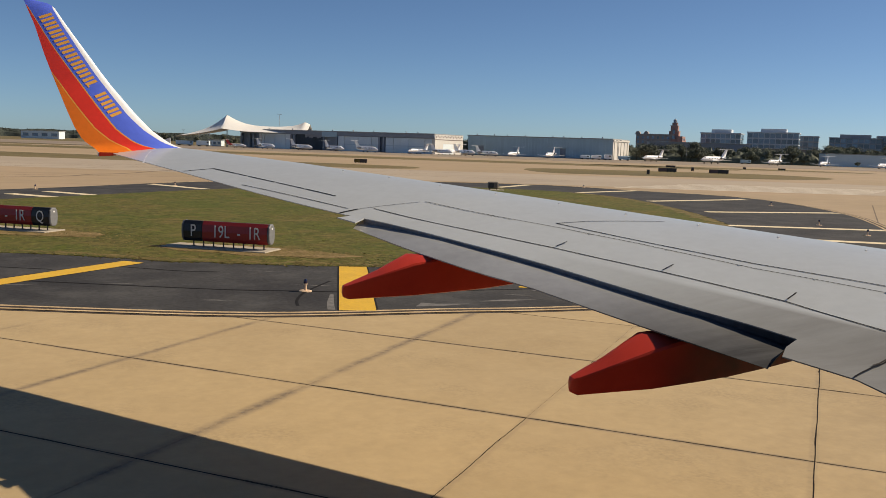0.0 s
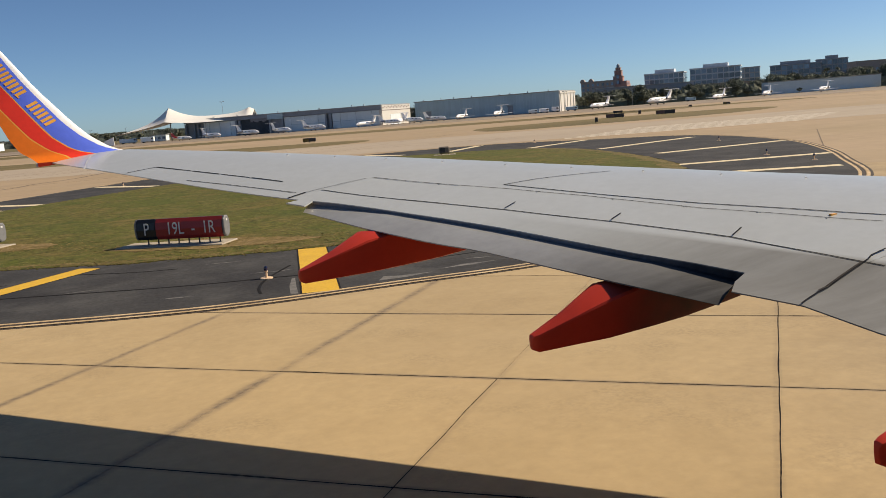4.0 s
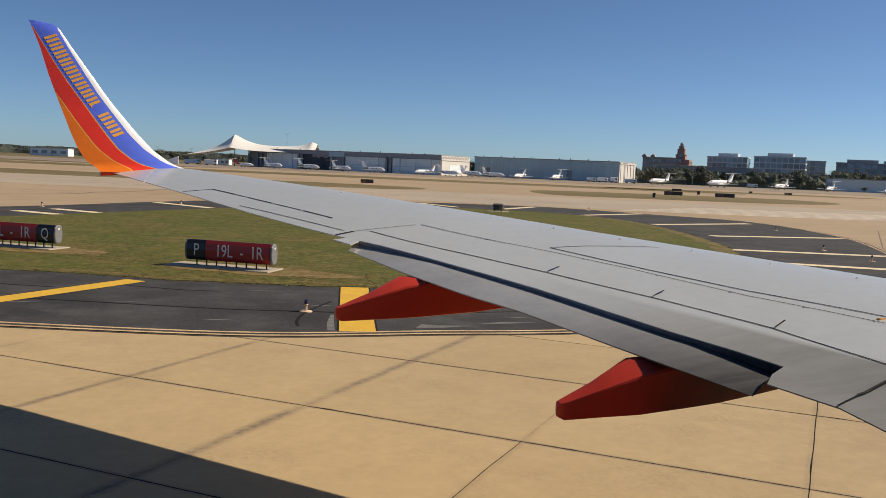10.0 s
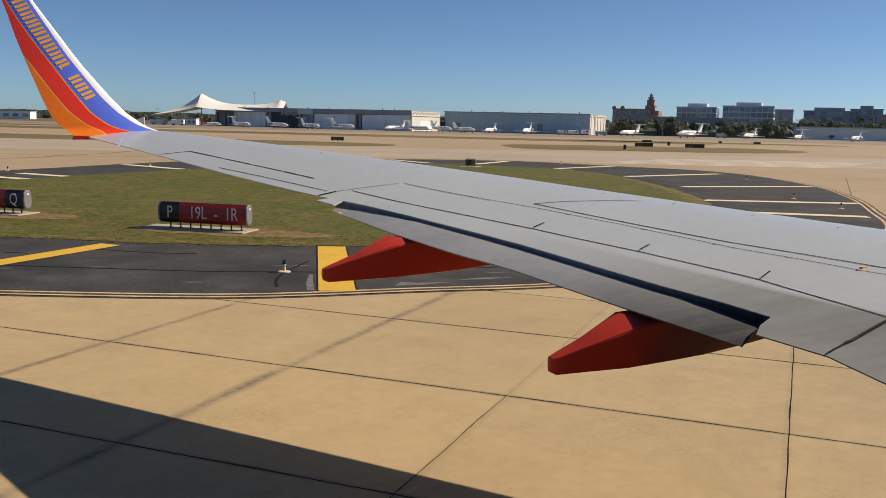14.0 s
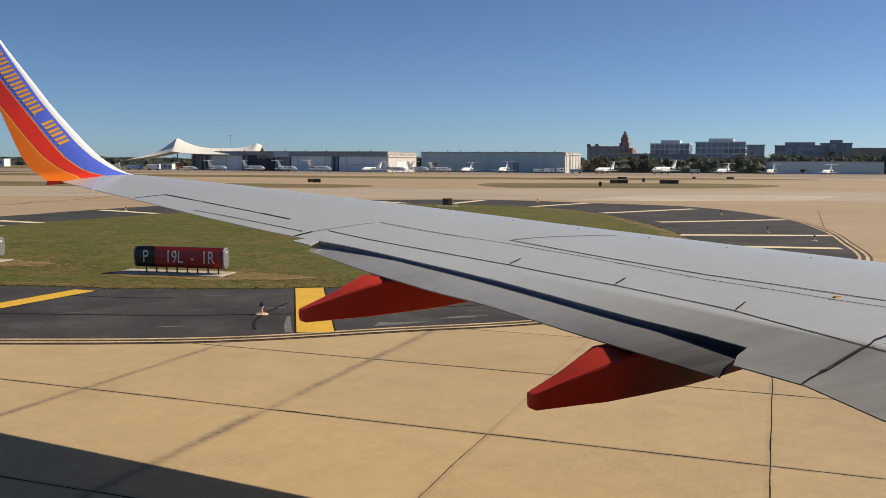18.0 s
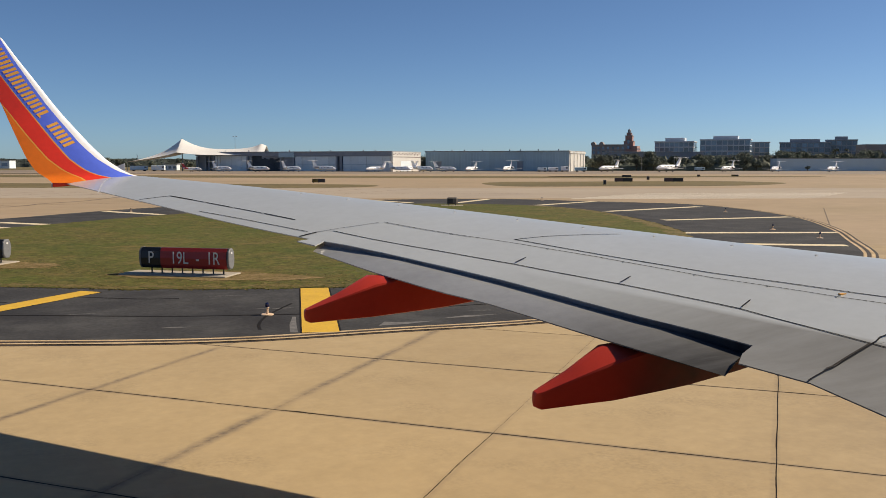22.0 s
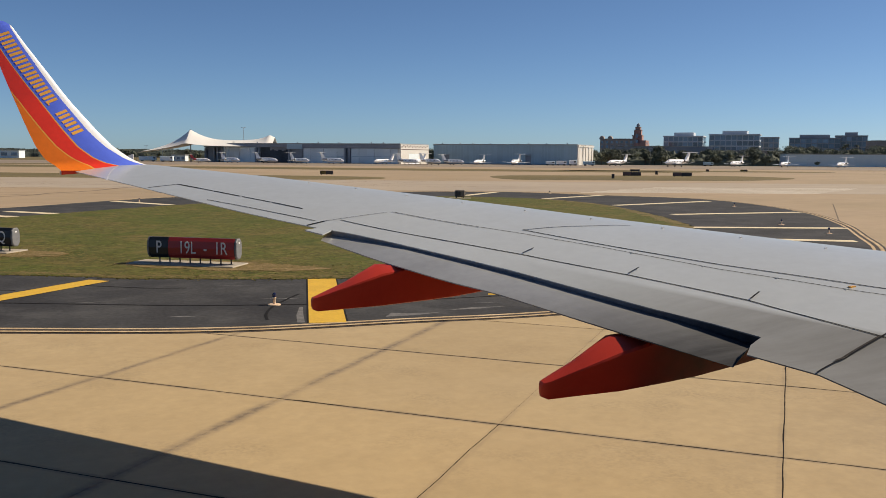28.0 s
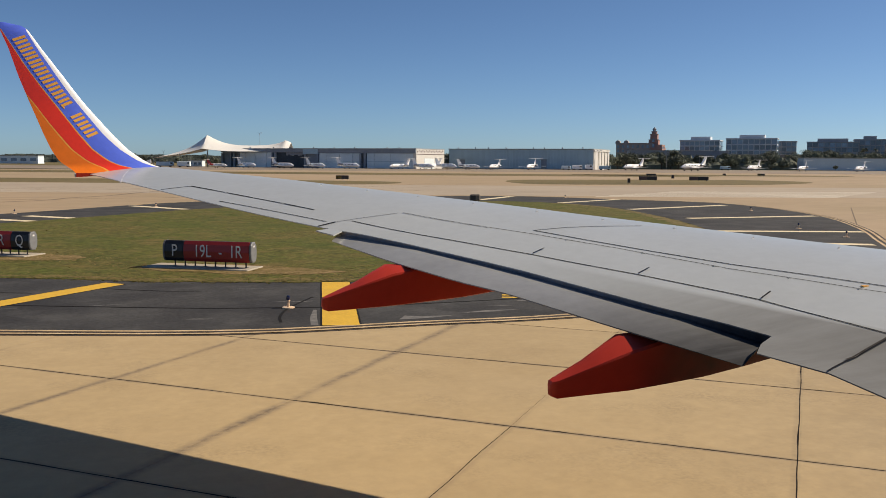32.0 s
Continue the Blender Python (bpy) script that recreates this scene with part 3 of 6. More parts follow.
# sealed cracks and old joints in the asphalt
for i, line in enumerate((((-9, 28.2), (-1, 24.35), (2.8, 22.55), (4.9, 21.9), (6.3, 21.5), (9, 21.3), (15, 21.2)),
                          ((4.3, 19.9), (4.45, 20.7), (4.9, 21.8), (5.9, 23.4)),
                          ((0.4, 27.2), (2.2, 25.9), (3.3, 25.5)), ((8.4, 23.5), (11, 23.1), (15, 23.0)), ((-6, 30), (-3, 27.7), (-1, 26.6)))):
    tagged(part("sealed_crack", ribbon(curve_points(line, 6, False), 0.07 if i else 0.09, 0.0165), "tar"), "black tar-sealed crack in asphalt", "crack", kind="structure")
# bare worn patches beside the bar
for pts in (((4.84, 19.35), (5.0, 19.3), (5.2, 20.2), (5.47, 21.3), (5.40, 21.35), (5.06, 20.3)), ((6.9, 19.35), (7.2, 19.8), (7.5, 19.6), (8.3, 19.45), (7.6, 19.3)), ((8.6, 19.7), (9.3, 19.85), (10.2, 19.7), (9.4, 19.62))):
    tagged(part("worn_patch", sheet([Vector(p) for p in pts], 0.0145, 0.002), "scrape"), "pale scraped patch on the asphalt", "stain", kind="structure")
# pale tyre scuffs on the asphalt
sr = random.Random(15)
for _ in range(26):
    c, a, ln = Vector((sr.uniform(-9, 12), 0)), sr.uniform(-0.5, 0.1), sr.uniform(0.3, 1.3)
    c.y = sr.uniform(20.0, 25.5) + max(0.0, -c.x) * 0.45
    if inside(c, shoulder) and not inside(c, island):
        d = Vector((math.cos(a), math.sin(a))) * ln / 2
        e = Vector((-d.y, d.x)).normalized() * sr.uniform(0.02, 0.06)
        tagged(part("tyre_scuff", sheet([c - d, c - d * 0.3 + e, c + d * 0.5 + e * 0.6, c + d, c + d * 0.2 - e, c - d * 0.6 - e * 0.5], 0.0142, 0.002), "scrape"),
               "faint pale scuff on the asphalt", "stain", kind="structure")
# hold-short marking: two solid and two broken lines across the shoulder
for k, s in enumerate((0, 0.42, 0.84, 1.26)):
    a, b = Vector((10.6, 21.6)), Vector((17.6, 18.2))
    off = Vector((0.435, 0.9)) * s
    if k < 2:
        bar(a + off, b + off, 0.2, 0.02, "hold_line", "yellow", "solid yellow hold-short line")
    else:
        for j in range(5):
            bar((a + off).lerp(b + off, 0.2 * j), (a + off).lerp(b + off, 0.2 * j + 0.11), 0.2, 0.02, "hold_dash", "yellow", "broken yellow hold-short line")
# runway threshold stripes and long tyre lines on the far concrete
for k in range(7):
    p = RIGHT * (13 + 1.9 * k) + AHEAD * (96 + 2.9 * k)
    bar(p, p + RIGHT * 26 + AHEAD * 2.0, 0.9, -0.008, "runway_stripe", "white_mark", "long worn white runway stripe")
for a, b in (((-60, 108), (10, 112)), ((31.3, 76), (22.9, 54.6)), ((138, 312), (98, 205)), ((120, 300), (150, 262)), ((-70, 62), (-28, 86))):
    bar(plan(a)[0], plan(b)[0], 0.08, -0.008, "guide_line", "guide", "thin dark joint in the far concrete")
tagged(part("tyre_line", ribbon(curve_points([Vector(p) for p in ((-14, 78), (-2.9, 85.7), (-0.2, 91), (3.6, 96), (7.8, 105.4), (14, 114))], 8, False), 0.4, -0.006), "guide"), "long dark curved tyre line on the concrete", "marking", kind="structure")

# long joints across the concrete beyond the shoulder
for k in range(11):
    p = RIGHT * (56 + 7.4 * k) + AHEAD * (40 + 2 * k)
    u = Vector((0.707, 0.707))
    bar(p, p + u * 62, 0.09, -0.008, "guide_line", "guide", "thin dark joint in the far concrete")
for k in range(9):
    p = RIGHT * 60 + AHEAD * (52 + 8 * k)
    bar(p, p + Vector((0.707, -0.707)) * 60, 0.09, -0.0075, "guide_line", "guide", "thin dark joint in the far concrete")
for k in range(8):
    p = RIGHT * (-75 + 9 * k) + AHEAD * (78 + 5 * k)
    bar(p, p + Vector((0.707, 0.707)) * 40, 0.10, -0.008, "guide_line", "guide", "thin dark joint in the far concrete")

# grass strips beyond the taxiway
for pts in (((9, 148), (25, 147), (45, 151), (58, 162), (64, 176), (56, 190), (30, 186), (8, 176)), ((-130, 139), (-60, 137), (-25, 136), (-12, 145), (-20, 160), (-70, 166), (-140, 170)),
            ((-230, 240), (-100, 236), (40, 226), (60, 240), (10, 262), (-230, 285)), ((34, 246), (70, 244), (102, 250), (100, 264), (60, 268), (30, 262)),
            ((190, 120), (330, 60), (420, 160), (300, 280), (190, 250), (150, 190))):
    tagged(part("grass_strip", sheet(curve_points(plan(*pts), 6), -0.004, 0.03), "field"), "dry green grass strip between taxiways", "grass", kind="structure")

# grass blades along the island: short tufts, denser at the ragged edge
bm = bmesh.new()
rnd = random.Random(4)


def tuft(bm, x, y, z, h, k=3):
    for _ in range(k):
        a, w = rnd.uniform(0, 6.28), rnd.uniform(0.02, 0.05)
        dx, dy = math.cos(a), math.sin(a)
        lean = rnd.uniform(0.0, 0.6) * h
        bm.faces.new([bm.verts.new(p) for p in ((x - dy * w, y + dx * w, z), (x + dy * w, y - dx * w, z), (x + dx * lean, y + dy * lean, z + h * rnd.uniform(0.6, 1.2)))])


for p, q in zip(wavy, wavy[1:] + wavy[:1]):
    if p.y < 36:
        for _ in range(7):
            r = p.lerp(q, rnd.random()) + Vector((rnd.gauss(0, 0.10), rnd.gauss(0, 0.12)))
            tuft(bm, r.x, r.y, 0.012, rnd.uniform(0.005, 0.016))
tagged(part("grass_tufts", bm, "blade"), "short dry grass tufts along the edge", "grass", kind="stuff")
# loose short blades over the island's near half
gr = np.random.default_rng(8)
gx, gy = gr.uniform(-20, 30, 60000), gr.uniform(25, 62, 60000)
odd = np.zeros(60000, int)
for a, b in zip(island, island[1:] + island[:1]):
    odd += ((a.y > gy) != (b.y > gy)) & (gx < (b.x - a.x) * (gy - a.y) / (b.y - a.y if b.y != a.y else 1) + a.x)
for cx, cy in ((5.0, 30.2), (-2.2, 36.9)):
    ux, uy = (gx - cx) * 0.82 - (gy - cy) * 0.57, (gx - cx) * 0.57 + (gy - cy) * 0.82
    odd[(ux / 3.2) ** 2 + (uy / 1.1) ** 2 < gr.uniform(0.4, 1.1, 60000)] = 0
keep = (odd % 2 == 1) & (gr.random(60000) < np.interp(gy, [25, 62], [1.0, 0.35]))
gx, gy = gx[keep], gy[keep]
k = len(gx)
ga, gh, gw = gr.uniform(0, 6.283, k), gr.uniform(0.001, 0.006, k), gr.uniform(0.02, 0.07, k)
gl = gr.uniform(0.02, 0.14, k)
verts = np.stack([np.stack([gx - np.sin(ga) * gw, gy + np.cos(ga) * gw, np.full(k, 0.018)], 1), np.stack([gx + np.sin(ga) * gw, gy - np.cos(ga) * gw, np.full(k, 0.018)], 1),
                  np.stack([gx + np.cos(ga) * gl, gy + np.sin(ga) * gl, 0.022 + gh], 1)], 1).reshape(-1, 3)
me = bpy.data.meshes.new("grass_blades")
me.from_pydata(verts.tolist(), [], np.arange(3 * k).reshape(-1, 3).tolist())
me.materials.append(M["blade"])
tagged(new("grass_blades", me), "short mown green grass blades on the island", "grass", kind="stuff")
# upright clumps of longer blades on the part nearest the taxiway
cx, cy = gr.uniform(-18, 28, 9000), 25 + 36 * gr.random(9000) ** 1.5
gx, gy = np.repeat(cx, 7) + gr.normal(0, 0.05, 63000), np.repeat(cy, 7) + gr.normal(0, 0.05, 63000)
odd = np.zeros(63000, int)
for a, b in zip(wavy, wavy[1:] + wavy[:1]):
    odd += ((a.y > gy) != (b.y > gy)) & (gx < (b.x - a.x) * (gy - a.y) / (b.y - a.y if b.y != a.y else 1) + a.x)
for px, py in ((5.0, 30.2), (-2.2, 36.9)):
    ux, uy = (gx - px) * 0.82 - (gy - py) * 0.57, (gx - px) * 0.57 + (gy - py) * 0.82
    odd[(ux / 3.3) ** 2 + (uy / 1.2) ** 2 < gr.uniform(0.7, 1.1, 63000)] = 0
gx, gy, high = gx[odd % 2 == 1], gy[odd % 2 == 1], np.repeat(gr.uniform(0.003, 0.013, 9000), 7)[odd % 2 == 1]
k = len(gx)
ga, gw, gl = gr.uniform(0, 6.283, k), gr.uniform(0.012, 0.03, k), gr.uniform(0.03, 0.10, k)
gh = high * gr.uniform(0.6, 1.2, k)
verts = np.stack([np.stack([gx - np.sin(ga) * gw, gy + np.cos(ga) * gw, np.full(k, 0.018)], 1), np.stack([gx + np.sin(ga) * gw, gy - np.cos(ga) * gw, np.full(k, 0.018)], 1),
                  np.stack([gx + np.cos(ga) * gl, gy + np.sin(ga) * gl, 0.022 + gh], 1)], 1).reshape(-1, 3)
me = bpy.data.meshes.new("grass_clumps")
me.from_pydata(verts.tolist(), [], np.arange(3 * k).reshape(-1, 3).tolist())
me.materials.append(M["blade"])
tagged(new("grass_clumps", me), "uneven longer grass clumps on the mown island", "grass", kind="stuff")
near_edge = [p for p in wavy if p.y < 34 and p.x < 26]
near_edge.sort(key=lambda p: p.x)
bm, prev = bmesh.new(), None
for p in near_edge:
    w = 0.75 + 0.7 * noise.noise((p.x * 0.9, 4, 0)) + 0.35 * noise.noise((p.x * 4, 7, 0))
    cur = [bm.verts.new((p.x, p.y - 0.02, 0.016)), bm.verts.new((p.x, p.y + max(w, 0.08), 0.026))]
    if prev:
        bm.faces.new((prev[0], cur[0], cur[1], prev[1]))
    prev = cur
tagged(part("dry_verge", bm, "straw"), "dry brown verge of the grass island", "grass", kind="structure")
bm, prev, heart = bmesh.new(), None, Vector((16, 52))
for p in sorted((p for p in wavy if p.x > 27 and p.y < 70), key=lambda p: p.y):
    w = 0.9 + 0.9 * noise.noise((p.y * 0.7, 11, 0)) + 0.5 * noise.noise((p.y * 3, 15, 0))
    q = p + (heart - p).normalized() * max(w, 0.1)
    cur = [bm.verts.new((p.x, p.y, 0.024)), bm.verts.new((q.x, q.y, 0.027))]
    if prev:
        bm.faces.new((prev[0], cur[0], cur[1], prev[1]))
    prev = cur
tagged(part("dry_verge", bm, "straw"), "dry brown verge at the island's far tip", "grass", kind="structure")
for c, rx, ry in (((5.0, 30.2), 3.4, 1.15), ((-2.2, 36.9), 3.3, 1.1)):
    ring = [Vector((c[0], c[1])) + Matrix.Rotation(radians(-35), 2) @ Vector((rx * math.cos(a) * (1 + 0.25 * noise.noise((a * 2, rx, c[0]))), ry * math.sin(a) * (1 + 0.4 * noise.noise((a * 3, ry, c[0])))))
            for a in [i * 0.157 for i in range(40)]]
    tagged(part("bare_earth", sheet(ring, 0.03, 0.01), "bare"), "dry straw-coloured ground round the sign", "ground", kind="structure")

sx, sy = [], []
for cx, cy in ((5.0, 30.2), (-2.2, 36.9)):
    ex, ey = gr.normal(0, 2.5, 2600), gr.normal(0, 0.85, 2600)
    sx.append(cx + ex * 0.82 + ey * 0.57), sy.append(cy - ex * 0.57 + ey * 0.82)
ex = gr.integers(0, len(near_edge), 3000)
sx.append(np.array([near_edge[i].x for i in ex]) + gr.normal(0, 0.15, 3000)), sy.append(np.array([near_edge[i].y for i in ex]) + np.abs(gr.normal(0, 0.7, 3000)))
sx, sy = np.concatenate(sx), np.concatenate(sy)
k = len(sx)
ga, gh, gw, gl = gr.uniform(0, 6.283, k), gr.uniform(0.001, 0.010, k), gr.uniform(0.015, 0.05, k), gr.uniform(0.04, 0.16, k)
verts = np.stack([np.stack([sx - np.sin(ga) * gw, sy + np.cos(ga) * gw, np.full(k, 0.026)], 1), np.stack([sx + np.sin(ga) * gw, sy - np.cos(ga) * gw, np.full(k, 0.026)], 1),
                  np.stack([sx + np.cos(ga) * gl, sy + np.sin(ga) * gl, 0.032 + gh], 1)], 1).reshape(-1, 3)
me = bpy.data.meshes.new("dry_stalks")
me.from_pydata(verts.tolist(), [], np.arange(3 * k).reshape(-1, 3).tolist())
me.materials.append(M["stalk"])
tagged(new("dry_stalks", me), "loose dry straw-coloured stalks round the signs", "grass", kind="stuff")


# ---------------- airfield signs ----------------
def airfield_sign(m, texts, width=3.08, label=""):
    """texts: (material, from, to, words, places) along the width."""
    ob = empty("airfield_sign", m, label, "sign", "airfield signs")
    z0, z1, t = 0.24, 0.90, 0.19
    prof = [(-t, z0 + 0.10), (-t - 0.03, (z0 + z1) / 2), (-t, z1 - 0.10), (-0.10, z1), (0.10, z1), (t, z1 - 0.10), (t + 0.03, (z0 + z1) / 2), (t, z0 + 0.10), (0.10, z0), (-0.10, z0)]
    w = width / 2
    part("casing", tube(bmesh.new(), [[(x, y, z) for y, z in prof] for x in (-w, w)]), "sign_dark", ob)
    for s in (-1, 1):
        cap = part("end_cap", tube(bmesh.new(), [[(s * x, y * k, (z - 0.59) * k + 0.59) for y, z in prof] for x, k in ((w + 0.002, 1.03), (w + 0.05, 1.03), (w + 0.07, 0.93))]), "sign_grey", ob, "pale grey end cap")
        part("cap_plate", boxed(min(s * (w + 0.071), s * (w + 0.08)), max(s * (w + 0.071), s * (w + 0.08)), -0.06, 0.04, 0.74, 0.80), "sign_white", cap)
    for material, a, b, words in texts:
        x0, x1 = -w + a * width, -w + b * width
        bm = bmesh.new()
        rows = [(-0.115, z0 - 0.012)] + [(y - 0.014, z) for y, z in prof[:3]] + [(-0.115, z1 + 0.012)]
        vv = [[bm.verts.new((x, y, z)) for y, z in rows] for x in (x0 + 0.02, x1 - 0.02)]
        back = [[bm.verts.new((x, y + 0.012, z)) for y, z in rows] for x in (x0 + 0.02, x1 - 0.02)]
        for i in range(4):
            bm.faces.new((vv[0][i], vv[1][i], vv[1][i + 1], vv[0][i + 1]))
            for u in (0, 1):
                bm.faces.new((vv[u][i], vv[u][i + 1], back[u][i + 1], back[u][i]))
        for i in (0, 4):
            bm.faces.new((vv[0][i], vv[1][i], back[1][i], back[0][i]))
        panel = part("sign_panel", bm, material, ob)
        for word, f in words:
            bm = lettering(word, 0.58, 0.74)
            bmesh.ops.transform(bm, matrix=pose(x0 + f * (x1 - x0), -t - 0.052, 0.57), verts=bm.verts)
            part("lettering", bm, "sign_white", panel, "white lettering")
    n = 8
    for i in range(n):
        x = -w + 0.28 + (width - 0.5) * i / (n - 1)
        leg = part("leg", tube(bmesh.new(), [circle((x, 0, z), 0.025, k=8) for z in (0.04, z0 + 0.01)]), "sign_dark", ob)
        part("foot_plate", boxed(x - 0.07, x + 0.07, -0.07, 0.07, 0.04, 0.058), "sign_dark", leg)
    return ob


def sign_pad(m, width):
    ob = part("concrete_pad", boxed(-width / 2 - 0.62, width / 2 + 0.12, -0.62, 0.6, -0.02, 0.055, 0.02), "pad")
    ob.matrix_basis = m
    return tagged(ob, "pale concrete pad under an airfield sign", "concrete pad", "sign pads")


sp, sq = pose(4.26, 30.85, 0.013, 0, 0, -35.5), pose(-2.6, 37.75, 0.013, 0, 0, -35.5)
airfield_sign(sp, (("sign_black", 0.0, 0.225, (("P", 0.55),)), ("sign_red", 0.225, 1.0, (("19L", 0.30), ("-", 0.57), ("1R", 0.80)))),
              label="black and red runway holding sign with white lettering, on legs")
airfield_sign(sq, (("sign_red", 0.0, 0.76, (("19L", 0.24), ("-", 0.53), ("1R", 0.78))), ("sign_black", 0.76, 1.0, (("Q", 0.5),))),
              label="red and black runway holding sign with white lettering, on legs")
sign_pad(sp, 3.08), sign_pad(sq, 3.08)


# ---------------- taxiway edge lights ----------------
def edge_light():
    ob = empty("edge_light", pose(4.9, 21.85, 0.012), "small blue taxiway edge light on a pale base plate", "airfield light", "taxiway edge lights")
    part("base_plate", tube(bmesh.new(), [circle((0, 0, z), r, k=16) for z, r in ((0, 0.16), (0.02, 0.16), (0.03, 0.13))]), "lamp_base", ob)
    part("stem", tube(bmesh.new(), [circle((0, 0, z), r, k=10) for z, r in ((0.03, 0.035), (0.16, 0.03), (0.17, 0.05), (0.20, 0.05))]), "lamp_base", ob)
    part("lens", tube(bmesh.new(), [circle((0, 0, z), r, k=12) for z, r in ((0.20, 0.046), (0.25, 0.05), (0.29, 0.042), (0.31, 0.016))]), "lamp_blue", ob, "dark blue glass lens", True)
    return ob


light = edge_light()
for x, y in ((-4.6, 25.2), (-12.5, 30.0), (6.0, 72.2), (-3.4, 65.2), (37.3, 39.0), (35.2, 33.6), (47.5, 54.6), (45.5, 79), (26.5, 83), (15.5, 22.5)):
    copy_thing(light, pose(x, y, 0.012))


# ---------------- far airfield signs ----------------
def far_sign(m, w, h, tone):
    ob = empty("guidance_sign", m, "dark low airfield guidance sign far out on the grass", "sign", "distant airfield signs")
    part("cabinet", boxed(-w / 2, w / 2, -0.2, 0.2, 0.12, h, 0.03), "sign_dark", ob)
    part("sign_panel", boxed(-w / 2 + 0.08, -w / 2 + 0.45 * w, -0.215, -0.202, 0.2, h - 0.08), tone, ob)
    for x in (-w * 0.4, 0, w * 0.4):
        part("leg", boxed(x - 0.04, x + 0.04, -0.04, 0.04, 0, 0.13), "sign_dark", ob)
    return ob


for a, d, w, h, tone in ((34.5, 180, 3.5, 0.85, "maroon"), (44.4, 180, 3.7, 0.85, "maroon"), (-24.3, 170, 2.4, 0.8, "straw"), 
                         (26.7, 156, 0.45, 0.85, "sign_black"), (46.2, 237, 2.4, 0.65, "sign_black"), (79, 252, 1.9, 0.6, "straw"), (43.7, 200, 0.55, 0.85, "sign_black"),
                         (69, 252, 0.8, 0.6, "maroon"), (-52, 150, 0.9, 0.8, "sign_black")):
    far_sign(fld(a, d, -0.006, -24), w, h, tone)
small = empty("small_sign", fld(0.3, 79.5, -0.006, -24), "small grey-brown weathered airfield sign on a pale slab", "sign")
part("cabinet", boxed(-0.47, 0.47, -0.18, 0.18, 0.14, 0.74, 0.10), "sign_weathered", small)
part("sign_panel", boxed(-0.36, 0.05, -0.195, -0.182, 0.24, 0.64), "sign_dark", small, "dark panel")
for x in (-0.3, 0.3):
    part("leg", boxed(x - 0.04, x + 0.04, -0.04, 0.04, 0.05, 0.15), "sign_dark", small)
part("slab_base", boxed(-0.95, 0.95, -0.7, 0.7, 0, 0.05, 0.01), "pad", small, "pale concrete slab")


# ---------------- the airliner: cabin side, left wing, winglet ----------------
TE_Y = [.1, 3.73, 4.33, 4.81, 4.97, 5.1, 5.43, 5.90, 6.55, 7.45, 8.05, 8.75, 9.17, 9.53, 9.8, 10.08, 11.27, 13.24, 15.4]
TE_X = [4.9, 4.49, 4.505, 4.335, 4.51, 4.724, 4.635, 4.437, 4.225, 3.938, 3.693, 3.375, 3.195, 3.0, 2.82, 2.62, 2.03, 1.2, .26]


def te(y):
    return float(np.interp(y, TE_Y, TE_X))


def le(y):
    return float(np.interp(y, [0, 5, 9, 13.5, 15.4], [11.8, 9.05, 6.3, 3.15, 1.65]))


def te_ref(y):
    """The aft end of the wing's curved skin, with no step at the flap."""
    return float(np.interp(y, TE_Y, TE_X)) if y >= 5.1 else 4.715 + 0.33 * (5.1 - y)


def foil(s):
    return 2.969 * math.sqrt(s) - 1.26 * s - 3.516 * s * s + 2.843 * s ** 3 - 1.036 * s ** 4


def top(x, y, lift=0.0):
    a, b = te_ref(y), le(y)
    s = min(max(1 - (x - a) / (b - a), 0), 1)
    return 1.87 + 0.1 * y + 0.06 * (b - a) * foil(s) + 0.02 * (x - a) + lift


def belly(x, y):
    a, b = te_ref(y), le(y)
    s = min(max(1 - (x - a) / (b - a), 0), 1)
    return 1.87 + 0.1 * y - 0.045 * (b - a) * foil(s) + 0.02 * (x - a) - 0.009


airliner = empty("airliner", pose(0, 0, 0), "airliner with grey wing, red flap fairings and colourful banded winglet", "airliner")
ys = sorted(set([0.1, 1, 2, 3, 3.73, 4.33, 4.81, 4.97, 5.1, 9.79, 9.93, 15.3] + [0.5 * i for i in range(7, 31)]))
cs = [0, .03, .08, .14, .2, .28, .36, .44, .52, .6, .68, .76, .83, .89, .94, .97, .99, 1.0]
bm = bmesh.new()
up = [[bm.verts.new((te(y) + c * (le(y) - te(y)), y, top(te(y) + c * (le(y) - te(y)), y))) for c in cs] for y in ys]
lo = [[bm.verts.new((te(y) + c * (le(y) - te(y)), y, belly(te(y) + c * (le(y) - te(y)), y))) for c in cs[:-1]] + [u[-1]] for y, u in zip(ys, up)]
for g in (up, lo):
    for a, b in zip(g, g[1:]):
        for i in range(len(cs) - 1):
            bm.faces.new((a[i], a[i + 1], b[i + 1], b[i]))
for a, b, c, d in zip(up, up[1:], lo, lo[1:]):
    bm.faces.new([bm.verts.new(v.co) for v in (a[0], b[0], d[0], c[0])])
for u, l in ((up[0], lo[0]), (up[-1], lo[-1])):
    bm.faces.new([bm.verts.new(v.co) for v in (*u, *l[-2::-1])])
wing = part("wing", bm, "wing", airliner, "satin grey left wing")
wing.data.polygons.foreach_set("use_smooth", [len(p.vertices) == 4 and abs(p.normal.z) > 0.2 for p in wing.data.polygons])


# fixed corner piece outboard of the flap
bm = bmesh.new()
corner = [(2.705, 9.664), (2.573, 9.925), (2.732, 9.93), (2.842, 9.775)]
tube(bm, [[(x, y, 1.87 + 0.1 * y + 0.12 * min(0.0, x - te_ref(y)) + dz) for x, y in corner] for dz in (-0.012, 0.001)])
part("wing_corner", bm, "wing", airliner)


